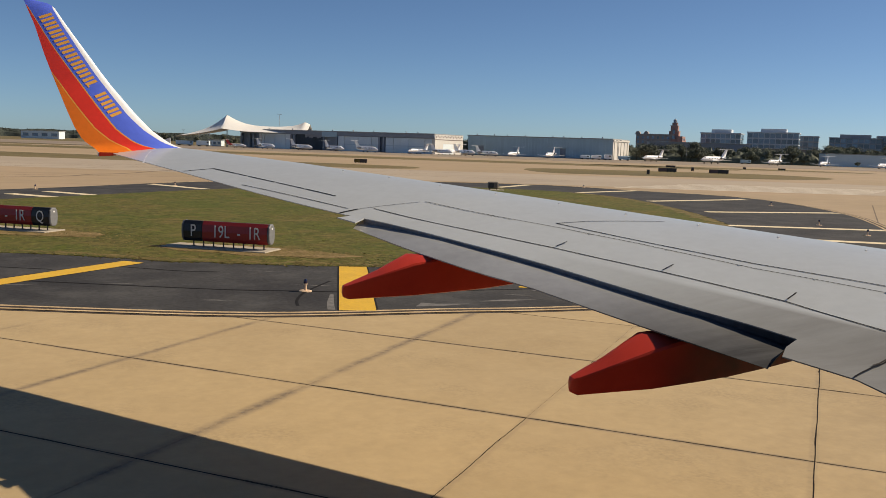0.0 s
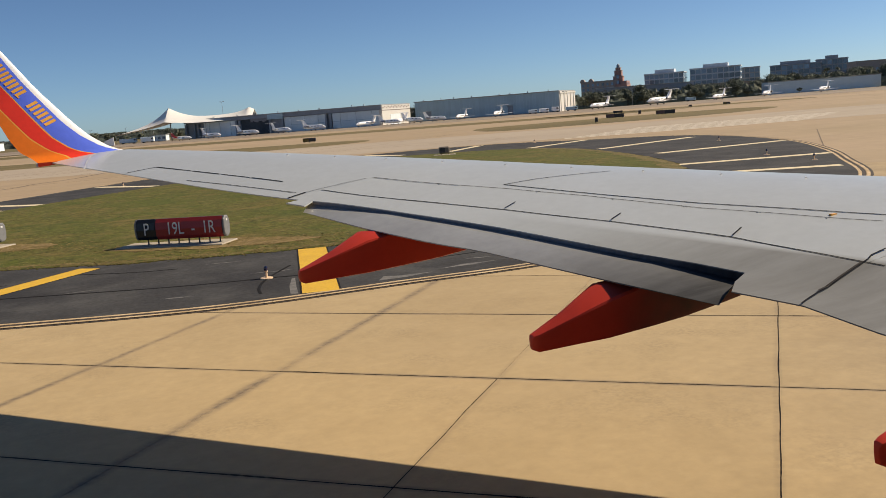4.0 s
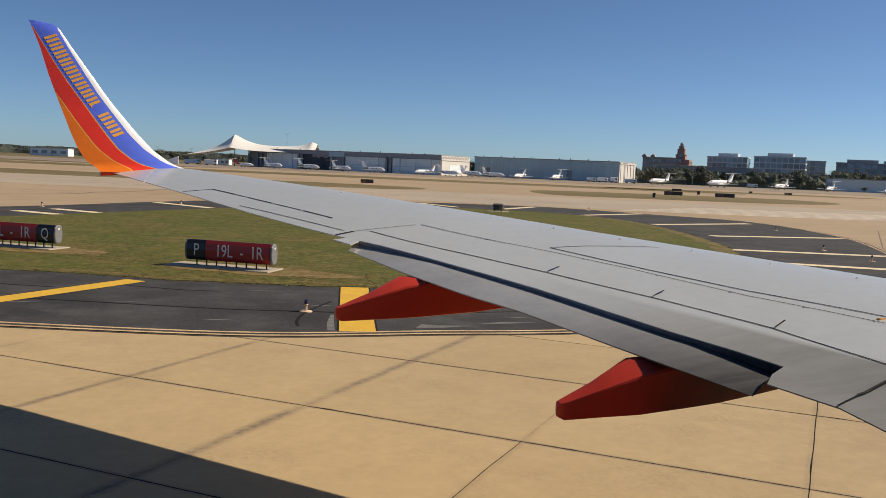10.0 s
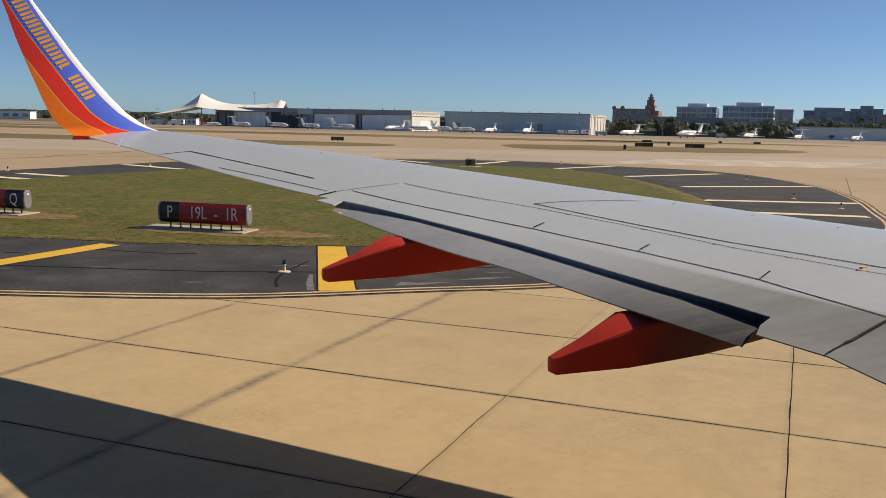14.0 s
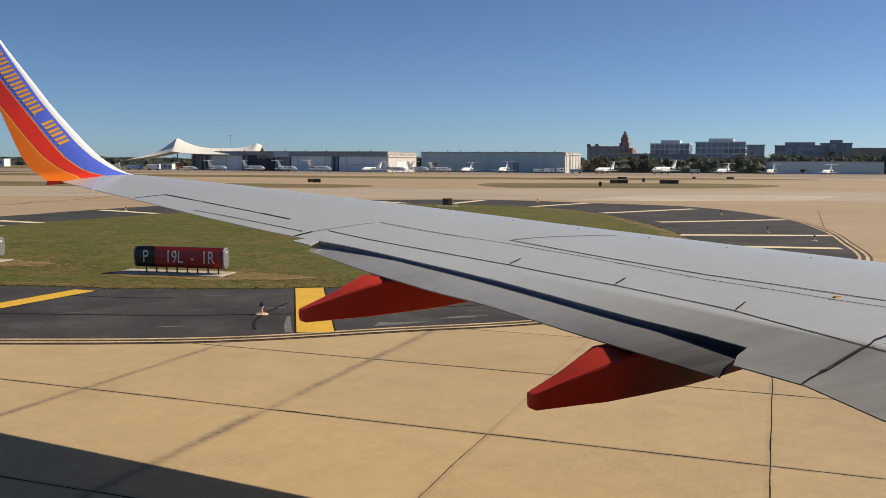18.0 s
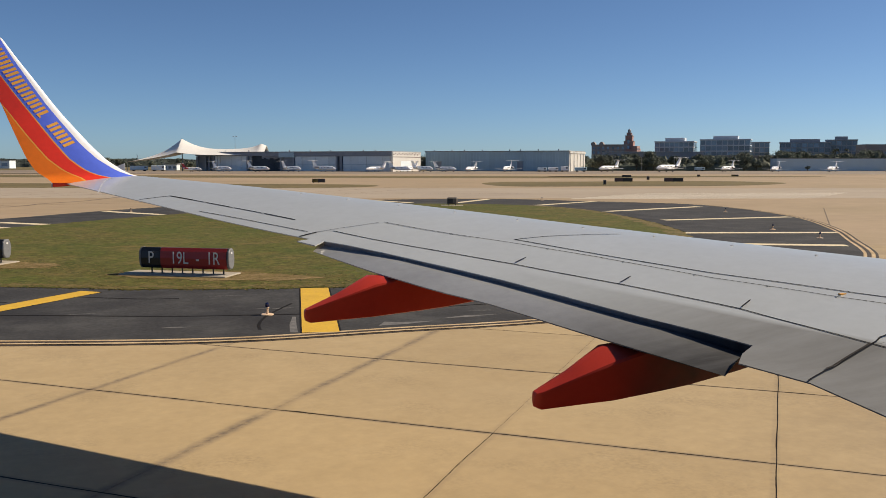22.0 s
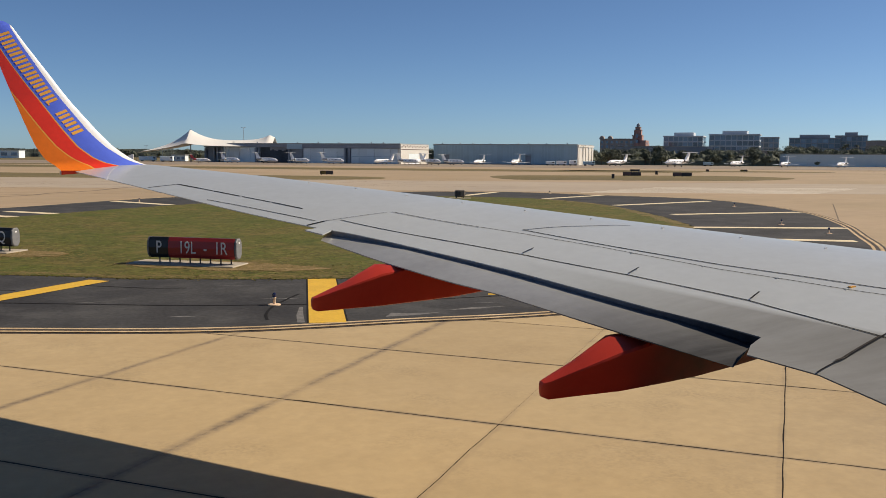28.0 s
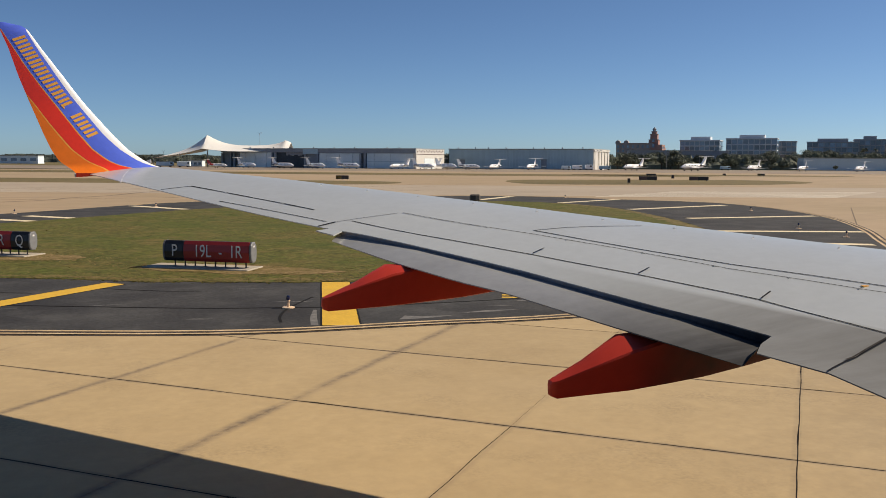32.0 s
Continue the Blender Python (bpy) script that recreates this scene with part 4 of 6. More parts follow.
def seam(p, q, width, name="panel_gap", material="seal", n=12, lift=0.004, parent=None):
    """A thin dark gap laid along the wing's upper skin between two plan points."""
    bm, prev = bmesh.new(), None
    for i in range(n + 1):
        x, y = p[0] + (q[0] - p[0]) * i / n, p[1] + (q[1] - p[1]) * i / n
        d = Vector((q[0] - p[0], q[1] - p[1])).normalized()
        u, v = -d.y * width / 2, d.x * width / 2
        cur = [bm.verts.new((x + k * u, y + k * v, top(x + k * u, y + k * v, lift))) for k in (-1, 1)]
        if prev:
            bm.faces.new((prev[0], prev[1], cur[1], cur[0]))
        prev = cur
    return part(name, bm, material, parent or airliner)


def lines(pts, width, **k):
    for p, q in zip(pts, pts[1:]):
        seam(p, q, width, **k)


def patch(name, fa, fb, y0, y1, lift, material, n=8, k=4):
    """A raised panel on the upper skin between the lines fa(y) and fb(y)."""
    bm, grid = bmesh.new(), []
    for i in range(n + 1):
        y = y0 + (y1 - y0) * i / n
        grid.append([(fa(y) + (fb(y) - fa(y)) * j / k, y) for j in range(k + 1)])
    vt = [[bm.verts.new((x, y, top(x, y, lift))) for x, y in r] for r in grid]
    vb = [[bm.verts.new((x, y, top(x, y, -0.003))) for x, y in r] for r in grid]
    for a, b in zip(vt, vt[1:]):
        for j in range(k):
            bm.faces.new((a[j], a[j + 1], b[j + 1], b[j]))
    for i in range(n):
        for j in (0, k):
            bm.faces.new((vt[i][j], vb[i][j], vb[i + 1][j], vt[i + 1][j]))
    for r, s in ((vt[0], vb[0]), (vt[-1], vb[-1])):
        for j in range(k):
            bm.faces.new((r[j], s[j], s[j + 1], r[j + 1]))
    return part(name, bm, material, airliner, "grey spoiler panel")


def spoiler_aft(y):
    return float(np.interp(y, [4.5, 5.71, 6.76, 7.85, 8.74, 10.07], [5.45, 5.14, 4.71, 4.21, 3.74, 3.02]))


def spoiler_fore(y):
    return float(np.interp(y, [5.13, 5.59, 6.45, 7.57, 8.43, 10.06], [6.18, 5.93, 5.47, 5.01, 4.58, 3.66]))


for y0, y1 in ((4.62, 5.71), (5.71, 6.78), (6.78, 7.86), (7.86, 8.95)):
    patch("spoiler", lambda y: spoiler_aft(y) + 0.008, lambda y: spoiler_fore(y) - 0.007, y0, y1, 0.0025, "wing")
yy = [4.5, 5.71, 6.76, 7.85, 8.74, 10.05]
lines([(spoiler_aft(y), y) for y in yy], 0.013, name="spoiler_gap")
lines([(spoiler_fore(y), y) for y in (5.13, 5.59, 6.45, 7.57, 8.43, 10.06)], 0.012, name="panel_line", lift=0.006)
lines([(4.63, 8.62), (5.57, 6.57), (6.32, 5.26), (7.0, 4.2)], 0.015, name="panel_line")
lines([(4.63, 8.62), (5.0, 8.56), (5.79, 8.31)], 0.012, name="panel_line")
lines([(1.62, 13.22), (1.85, 12.75)], 0.025, name="aileron_gap")
for i in range(4):
    a, b = i / 4, (i + 0.955) / 4
    seam((1.72 + 1.07 * a, 13.02 - 2.24 * a), (1.72 + 1.07 * b, 13.02 - 2.24 * b), 0.021 if i % 2 else 0.017, "aileron_gap")
lines([(1.03, 15.28), (0.889, 15.079), (0.823, 14.826), (0.774, 14.544), (0.744, 14.313), (0.725, 14.15)], 0.024, name="tip_joint", material="tip_seal")
seam((1.83, 12.02), (2.77, 10.2), 0.012, "tab_gap")
seam((1.215, 13.29), (1.62, 13.22), 0.018, "aileron_gap")
seam((2.64, 10.08), (2.86, 10.12), 0.03, "aileron_gap")
seam((2.86, 10.12), (3.6, 10.08), 0.009, "panel_line")
lines([(4.505, 4.348), (4.62, 4.40), (4.791, 4.470), (5.091, 4.556), (5.474, 4.655), (5.531, 4.685), (5.70, 4.702)], 0.013, name="flap_gap", lift=0.012)
lines([(4.81, 4.497), (5.10, 4.576), (5.40, 4.652)], 0.013, name="flap_seal", material="sooty", lift=0.010)
for y in (7.86, 6.78, 5.71):
    x = spoiler_aft(y)
    seam((x + 0.02, y), (x + 0.19, y + 0.085), 0.014, "spoiler_gap", n=4, lift=0.014)
# small vortex tabs along the wing's crest, a fuel vent and an amber mark
for i in range(11):
    y = 12.4 - 0.72 * i
    x = te(y) + 0.73 * (le(y) - te(y))
    part("vortex_tab", boxed(x - 0.012, x + 0.012, y - 0.005, y + 0.005, top(x, y) - 0.01, top(x, y) + 0.012), "white", airliner)
for y in (9.2, 8.1, 7.3, 6.6, 6.0, 5.5):
    x = spoiler_fore(y)
    part("hinge_cover", boxed(x - 0.018, x + 0.018, y - 0.012, y + 0.012, top(x, y) - 0.01, top(x, y) + 0.005), "wing", airliner)
part("amber_mark", boxed(6.04, 6.10, 5.515, 5.545, top(6.08, 5.53) - 0.01, top(6.08, 5.53) + 0.008), "amber", airliner)


# flap, lowered a little behind the wing; its cove strip has the gap's shade painted on
def flap_te(y):
    return float(np.interp(y, [4.845, 5.355, 5.86, 6.435, 7.155, 7.625, 8.555, 9.785], [4.252, 4.096, 3.935, 3.763, 3.551, 3.319, 3.007, 2.688]))


def skin(name, sections, material, label="", smooth=True):
    return part(name, tube(bmesh.new(), sections), material, airliner, label, smooth)


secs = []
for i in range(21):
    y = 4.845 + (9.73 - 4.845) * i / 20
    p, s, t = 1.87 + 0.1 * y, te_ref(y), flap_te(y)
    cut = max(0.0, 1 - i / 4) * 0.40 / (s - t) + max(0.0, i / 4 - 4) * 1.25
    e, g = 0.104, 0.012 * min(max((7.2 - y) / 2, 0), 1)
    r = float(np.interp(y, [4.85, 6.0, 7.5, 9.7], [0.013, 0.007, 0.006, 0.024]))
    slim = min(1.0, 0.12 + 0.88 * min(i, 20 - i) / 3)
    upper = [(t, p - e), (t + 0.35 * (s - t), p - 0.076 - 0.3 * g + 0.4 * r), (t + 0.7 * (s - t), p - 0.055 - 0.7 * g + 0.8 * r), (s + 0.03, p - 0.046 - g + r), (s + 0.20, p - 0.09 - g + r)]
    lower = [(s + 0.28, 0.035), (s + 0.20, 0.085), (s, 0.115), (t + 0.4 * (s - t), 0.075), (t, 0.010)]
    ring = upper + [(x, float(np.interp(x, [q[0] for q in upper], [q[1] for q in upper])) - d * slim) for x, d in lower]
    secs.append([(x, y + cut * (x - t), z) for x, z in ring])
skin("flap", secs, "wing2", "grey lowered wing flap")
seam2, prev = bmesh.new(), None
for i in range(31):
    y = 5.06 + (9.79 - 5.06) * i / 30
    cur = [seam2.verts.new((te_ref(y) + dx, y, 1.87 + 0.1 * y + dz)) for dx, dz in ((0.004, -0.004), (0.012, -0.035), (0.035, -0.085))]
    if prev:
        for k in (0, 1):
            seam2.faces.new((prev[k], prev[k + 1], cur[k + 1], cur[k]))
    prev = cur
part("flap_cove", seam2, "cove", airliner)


CANOE = [  # x, bottom, crease, ridge, half breadth
    (3.306, 1.925, 1.975, 1.980, 0.030), (3.316, 1.888, 1.998, 2.005, 0.050), (3.355, 1.870, 2.012, 2.022, 0.075), (3.62, 1.886, 2.115, 2.142, 0.150),
    (3.90, 1.902, 2.225, 2.312, 0.235), (4.30, 1.928, 2.310, 2.420, 0.240), (4.60, 1.950, 2.340, 2.450, 0.235), (5.00, 2.000, 2.360, 2.460, 0.220),
    (5.30, 2.042, 2.380, 2.470, 0.200), (5.60, 2.080, 2.400, 2.470, 0.180), (6.20, 2.200, 2.420, 2.480, 0.140), (6.90, 2.320, 2.440, 2.480, 0.080)]


def fairing(dx, y, dz, long=1.0, slim=1.0):
    """Canoe-shaped cover of a flap track, blunt tail aft, with a chamfered back and sides that lean in below."""
    rings, cap = [], 1.748 + 0.1 * y
    for x, zb, zc, zr, w in CANOE:
        half = [(0.58, zb), (0.76, zb + 0.04 * (zc - zb)), (0.83, zb + 0.15 * (zc - zb)), (0.965, zb + 0.86 * (zc - zb)), (1.0, zb + 0.96 * (zc - zb)),
                (0.96, zc + 0.10 * (zr - zc)), (0.26, zr - 0.05 * (zr - zc))]
        both = [(0.5 * u, z) for u, z in half] + [(0, zr)] + [(-u, z) for u, z in half[::-1]]
        rings.append([(3.3 + dx + (x - 3.3) * long, y + slim * w * u, min(z + dz, cap)) for u, z in both])
    return skin("flap_track_fairing", rings, "red", "red-painted flap track fairing")


fairing(0, 5.85, 0), fairing(-1.04, 8.52, 0.30, 1.1), fairing(0.29, 3.0, -0.02, 1.0, 0.66)

# winglet: colour bands run up the blade between four edge lines
WL = [  # height, y, trailing edge, leading edge, orange end, red end, white start
    (3.40, 15.28, 0.10, 1.58, 0.36, 0.70, 0.98), (3.48, 15.37, 0.02, 1.46, 0.36, 0.67, 0.975), (3.51, 15.41, -0.03, 1.33, 0.36, 0.62, 0.96), (3.59, 15.45, -0.12, 1.15, 0.33, 0.58, 0.92), (3.77, 15.53, -0.21, 0.90, 0.27, 0.54, 0.89),
    (4.00, 15.62, -0.31, 0.68, 0.22, 0.52, 0.86), (4.46, 15.78, -0.485, 0.30, 0.09, 0.46, 0.86), (4.66, 15.83, -0.56, 0.15, 0.0, 0.41, 0.85), (4.92, 15.89, -0.655, -0.03, 0.0, 0.33, 0.85),
    (5.37, 15.99, -0.83, -0.35, 0.0, 0.16, 0.87), (5.64, 16.05, -0.94, -0.53, 0.0, 0.06, 0.92), (5.68, 16.06, -0.955, -0.57, 0.0, 0.0, 1.0), (5.72, 16.07, -0.97, -0.64, 0.0, 0.0, 1.0), (5.76, 16.08, -1.0, -0.87, 0.0, 0.0, 1.0)]
WC = np.array(WL)
WC[:, 2] -= 0.04 * np.interp(WC[:, 0], [3.5, 3.7, 4.9, 5.3], [0, 1, 1, 0])
zs = np.concatenate([np.linspace(3.40, 3.7, 8), np.linspace(3.78, 5.60, 22), [5.64, 5.68, 5.72, 5.74, 5.76]])


def blade(z):
    return [float(np.interp(z, WC[:, 0], WC[:, j])) for j in range(1, 7)]


def blade_point(f, z, side, lift=0.0):
    y, t, l, *_ = blade(z)
    thick = 0.055 * (l - t) * foil(min(max(1 - f, 0.0), 1.0)) + lift
    return (t + 0.03 + f * (l - t), y + side * thick, z)


bm = bmesh.new()
for side in (-1, 1):
    grid = []
    for z in zs:
        y, t, l, o, r, w = blade(z)
        e = 0.022
        marks = [0, o * 0.5, max(o - e, 0), o, o + (r - o) * 0.5, max(r - e, o), r, r + (w - r) * 0.5, w, w + (1 - w) * 0.5, w + (1 - w) * 0.85, 1.0]
        grid.append([bm.verts.new(blade_point(f, z, side)) for f in marks])
    for a, b in zip(grid, grid[1:]):
        for i, m in enumerate((0, 0, 3, 1, 1, 3, 2, 2, 4, 4, 4)):
            if (a[i].co - a[i + 1].co).length + (b[i].co - b[i + 1].co).length > 1e-4:
                bm.faces.new((a[i], a[i + 1], b[i + 1], b[i])).material_index = m
bmesh.ops.remove_doubles(bm, verts=bm.verts, dist=0.0004)
winglet = part("winglet", bm, ["orange", "crimson", "blue", "amber", "white"], airliner, "blended winglet in blue, red and orange bands", True)
tail_fairing = part("tip_tail_fairing", tube(bmesh.new(), [[(x, 15.24, z0), (x, 15.32, z0), (x, 15.32, 3.408), (x, 15.24, 3.408)] for x, z0 in ((0.13, 3.345), (0.30, 3.355), (0.55, 3.395))]), "red", airliner, "red tail fairing of the wing tip")
part("position_lamp", boxed(0.105, 0.129, 15.26, 15.31, 3.34, 3.405, 0.006), "sign_white", tail_fairing, "clear lamp glass")
# the painted lettering on the winglet is kept as plain amber bars, two to a character
for i in range(13):
    f0 = 5.535 - i * 0.1205
    for za, zb, k in (((f0 - 0.03, f0, 0.12),) if i == 9 else ((f0 - 0.036, f0, 1.0), (f0 - 0.092, f0 - 0.056, 1.0))):
        quad = []
        for z, e in ((za, 0), (za, 1), (zb, 1), (zb, 0)):
            y, t, l, o, r, w = blade(z)
            lo_f, hi_f = r + 0.17 * (w - r) + 0.015, w - 0.17 * (w - r)
            quad.append((lo_f + (hi_f - lo_f) * e * k, z + 0.075 * (e - 0.5) * k))
        bm = bmesh.new()
        front, back = [[bm.verts.new(blade_point(f, z, -1, d)) for f, z in quad] for d in (0.0035, 0.0005)]
        bm.faces.new(front)
        for j in range(4):
            bm.faces.new((front[j], back[j], back[(j + 1) % 4], front[(j + 1) % 4]))
        part("lettering_bar", bm, "amber", winglet)

# fuselage shell with the open cabin window, and the wheels that carry it
bm = bmesh.new()
xs = [-15.5, -13, -10, -7, -3, -1, -0.32, 0.55, 1.5, 4, 8, 11, 13, 14.4, 15.3, 15.8]
ra = [0.5, 1.1, 1.6, 1.86] + [1.88] * 7 + [1.82, 1.62, 1.25, 0.8, 0.25]
angles = [radians(a) for a in (5, 21, 40, 60, 80, 100, 120, 140, 160, 180, 200, 220, 240, 260, 280, 300, 320, 340, 352)]
for r_off, flip in ((0.0, 1), (-0.05, -1)):
    rings = [[bm.verts.new((x, -1.72 + (r + r_off) * math.cos(a), 3.3 + (1.9 - r) * 0.25 + (r + r_off) * math.sin(a))) for a in angles] for x, r in zip(xs, ra)]
    for j, (a, b) in enumerate(zip(rings, rings[1:])):
        for i in range(len(angles)):
            if not (j == 6 and i == 0):
                bm.faces.new((a[i], a[(i + 1) % len(angles)], b[(i + 1) % len(angles)], b[i]))
    bm.faces.new(rings[0])
    bm.faces.new(rings[-1])
part("fuselage", bm, "deep_blue", airliner, "plain deep blue cabin shell with an open window", True)
for x, y in ((4.2, 1.1), (4.2, -4.5), (13.2, -1.72)):
    leg = part("landing_gear", rod((x, y, 0.5), (x, y, 1.9), 0.09), "metal", airliner, "landing gear strut")
    for s in (-0.3, 0.3):
        part("wheel", tube(bmesh.new(), [circle((x, y + s + e, 0.53), r, "y", 20) for e, r in ((-0.15, 0.40), (-0.13, 0.50), (-0.06, 0.53), (0.06, 0.53), (0.13, 0.50), (0.15, 0.40))]), "rubber", leg, "black tyre")

# ---------------- hangars beyond the apron ----------------
M["panel_grey"] = mat("grey_metal_cladding", (0.37, 0.52, 0.59), 0.55, var=0.06, scale=0.25, fine=3, bump=0.05, each=0.04)
M["door_white"] = mat("white_hangar_door", (0.71, 0.80, 0.83), 0.55, var=0.06, scale=0.25, fine=3, bump=0.05, each=0.05)
M["cream_wall"] = mat("cream_wall", (0.60, 0.585, 0.54), 0.7, var=0.06, scale=0.3, fine=3)
M["slate"] = mat("slate_grey_wall", (0.26, 0.295, 0.335), 0.6, var=0.12, scale=0.3, fine=3)
M["dark_bay"] = mat("painted_bay_shade", (0.06, 0.075, 0.09), 0.8, var=0.3, scale=0.3, fine=3)
M["roof"] = mat("grey_roof", (0.30, 0.31, 0.31), 0.7, var=0.1, scale=0.2, fine=2)
M["membrane"] = mat("white_membrane", (0.84, 0.82, 0.76), 0.6, var=0.04, scale=0.3, fine=3)
M["brick"] = mat("red_brick_wall", (0.37, 0.215, 0.185), 0.8, var=0.12, scale=0.2, fine=2)
M["brown_wall"] = mat("brown_stone_wall", (0.36, 0.31, 0.285), 0.8, var=0.12, scale=0.2, fine=2)
M["office_wall"] = mat("pale_office_wall", (0.55, 0.60, 0.65), 0.7, var=0.08, scale=0.2, fine=2)
M["office_dark"] = mat("dark_office_wall", (0.30, 0.32, 0.35), 0.7, var=0.1, scale=0.2, fine=2)
M["glass"] = mat("blue_grey_glass", (0.15, 0.23, 0.32), 0.15, var=0.25, scale=0.3, fine=2, bump=0, spec=0.8, each=0.5)
M["leaf"] = mat("dark_leaves", (0.150, 0.165, 0.120), 0.8, var=0.3, scale=0.6, fine=4, bump=0, each=0.3, spec=0.25)
M["far_leaf"] = mat("far_leaves", (0.062, 0.074, 0.064), 0.9, var=0.35, scale=0.1, fine=0.7, bump=0.4, spec=0.1, where="World")
M["palm"] = mat("palm_fronds", (0.065, 0.075, 0.028), 0.7, var=0.25, scale=0.8, fine=4, bump=0, spec=0.3)
M["bark"] = mat("grey_bark", (0.12, 0.095, 0.07), 0.9, var=0.25, scale=1.5, fine=10)
M["jet_white"] = mat("white_aircraft_paint", (0.92, 0.92, 0.91), 0.3, var=0.04, scale=0.4, fine=4, bump=0, coat=0.2)
M["jet_dark"] = mat("dark_engine_inlet", (0.03, 0.03, 0.035), 0.5, var=0.2)
M["pole"] = mat("galvanised_pole", (0.30, 0.30, 0.30), 0.5, metal=0.6, var=0.1)


def roofline(ob, length, depth, h, n, seed):
    """Small vents and lamps standing along the roof's edge."""
    r = random.Random(seed)
    for i in range(n):
        x, y = -length * (i + r.uniform(0.2, 0.8)) / n, r.uniform(0.6, 2.0)
        part("roof_vent", tube(bmesh.new(), [circle((x, y, z), s, k=8) for z, s in ((h, 0.22), (h + 0.45, 0.22), (h + 0.46, 0.38), (h + 0.62, 0.3))]), "slate", ob)


def hangar_doors(m):
    L, D, H = 103.0, 32.0, 9.0
    ob = empty("hangar", m, "long low hangar with pale sliding doors and a slate fascia", "hangar")
    part("back_wall", boxed(-L, -0.02, 1.2, D, 0, H - 0.4), "slate", ob)
    part("roof", boxed(-L - 0.4, 0.35, -0.5, D + 0.4, H - 0.4, H, 0.05), "roof", ob)
    part("fascia", boxed(-49, 0.1, -0.25, 0.6, H - 2.0, H - 0.42), "slate", ob, "slate grey fascia band")
    part("fascia", boxed(-L, -57, -0.25, 0.6, H - 1.9, H - 0.42), "slate", ob, "slate grey fascia band")
    part("sign_block", boxed(-57, -49, -0.45, 1.0, H - 2.7, H - 0.1, 0.05), "panel_grey", ob, "pale block at the doors' centre")
    for x0, x1, n in ((-24.2, -1.0, 6), (-48.8, -28.0, 6)):
        for i in range(n):
            w = (x1 - x0) / n
            door = part("sliding_door", boxed(x0 + i * w + 0.03, x0 + (i + 1) * w - 0.03, 0.5 + 0.2 * (i % 2), 0.7 + 0.2 * (i % 2), 0.05, H - 2.25, 0.03), "door_white", ob, "white sliding door leaf")
            part("rail", boxed(x0 + i * w + 0.1, x0 + (i + 1) * w - 0.1, 0.44 + 0.2 * (i % 2), 0.495 + 0.2 * (i % 2), 3.1, 3.25), "panel_grey", door)
    for x in (-0.5, -25.0, -27.2, -49.6, -56.2, -72.4, -74.2, -93.0, -95.5, -97.6, -102.4):
        part("column", boxed(x - 0.45, x + 0.45, -0.1, 1.1, 0, H - 2.2, 0.04), "slate" if x < -1 else "cream_wall", ob)
    # flat dark panel in place of the open bay's inner shade
    part("open_bay", boxed(-72, -57, 0.9, 1.19, 0, H - 1.9), "dark_bay", ob, "dark panel painted as the shade of an open hangar bay")
    for i in range(6):
        part("sliding_door", boxed(-92.4 + i * 2.95, -89.5 + i * 2.95, 0.5 + 0.2 * (i % 2), 0.7 + 0.2 * (i % 2), 0.05, H - 1.95, 0.03), "door_white", ob, "pale grey sliding door leaf")
    for i in range(9):
        x = -57.6 - i * 1.05
        bm = bmesh.new()
        tube(bm, [[(x - 0.55 + k * 0.11, 0.45 + 0.1 * math.sin(k), z0) for k in range(11)] + [(x + 0.55 - k * 0.11, 0.55, z0) for k in range(11)] for z0 in (H - 1.9, H - 2.9 - 0.7 * math.sin(i * 0.9) ** 2)])
        part("curtain", bm, "office_dark", ob)
    part("end_wall", boxed(0, 0.35, 0.3, D, 0, H - 0.4), "cream_wall", ob, "cream gable wall in the sun")
    for i in range(16):
        part("check", boxed(0.352, 0.40, 1.0 + i * 1.9, 1.0 + i * 1.9 + 1.1, H - 1.75 + 0.5 * (i % 2), H - 1.15 + 0.5 * (i % 2)), "maroon", ob, "maroon checker square")
    part("stripe", boxed(0.352, 0.39, 0.5, D - 0.3, H - 2.7, H - 2.4), "maroon", ob)
    part("side_door", boxed(0.352, 0.42, 9, 20, 0.05, 4.6), "door_white", ob)
    roofline(ob, L, D, H, 9, 2)
    return ob


def hangar_clad(m):
    L, D, H = 69.5, 32.0, 9.4
    ob = empty("hangar", m, "long pale blue-grey metal-clad hangar with cream gable", "hangar")
    part("back_wall", boxed(-L, -0.02, 0.4, D, 0, H - 0.35), "panel_grey", ob)
    part("roof", boxed(-L - 0.3, 0.3, -0.3, D + 0.3, H - 0.35, H, 0.05), "roof", ob)
    n = 46
    for i in range(n):
        w = L / n
        part("cladding_panel", boxed(-L + i * w + 0.01, -L + (i + 1) * w - 0.01, 0.28, 0.398, 0.3, H - 0.36, 0.02), "panel_grey", ob)
    part("plinth", boxed(-L, 0, 0.2, 0.398, 0, 0.29), "slate", ob)
    for x in (-64, -24):
        door = part("door", boxed(x, x + 2.6, 0.16, 0.26, 0.05, 4.2, 0.02), "slate", ob, "dark side door")
        part("canopy", boxed(x - 0.3, x + 2.9, -0.5, 0.26, 4.4, 4.6), "office_dark", door)
    part("end_wall", boxed(0, 0.35, 0.3, D, 0, H - 0.36), "cream_wall", ob, "cream gable wall in the sun")
    for i in range(5):
        part("pilaster", boxed(0.352, 0.6, 2 + i * 6.5, 2.8 + i * 6.5, 0, H - 1.2), "cream_wall", ob)
    part("cornice", boxed(0.352, 0.7, 0.3, D, H - 1.2, H - 0.4), "cream_wall", ob)
    roofline(ob, L, D, H, 8, 5)
    return ob


hangar_doors(fld(-25, 400, -0.03))
hangar_clad(fld(53.8, 410, -0.03))


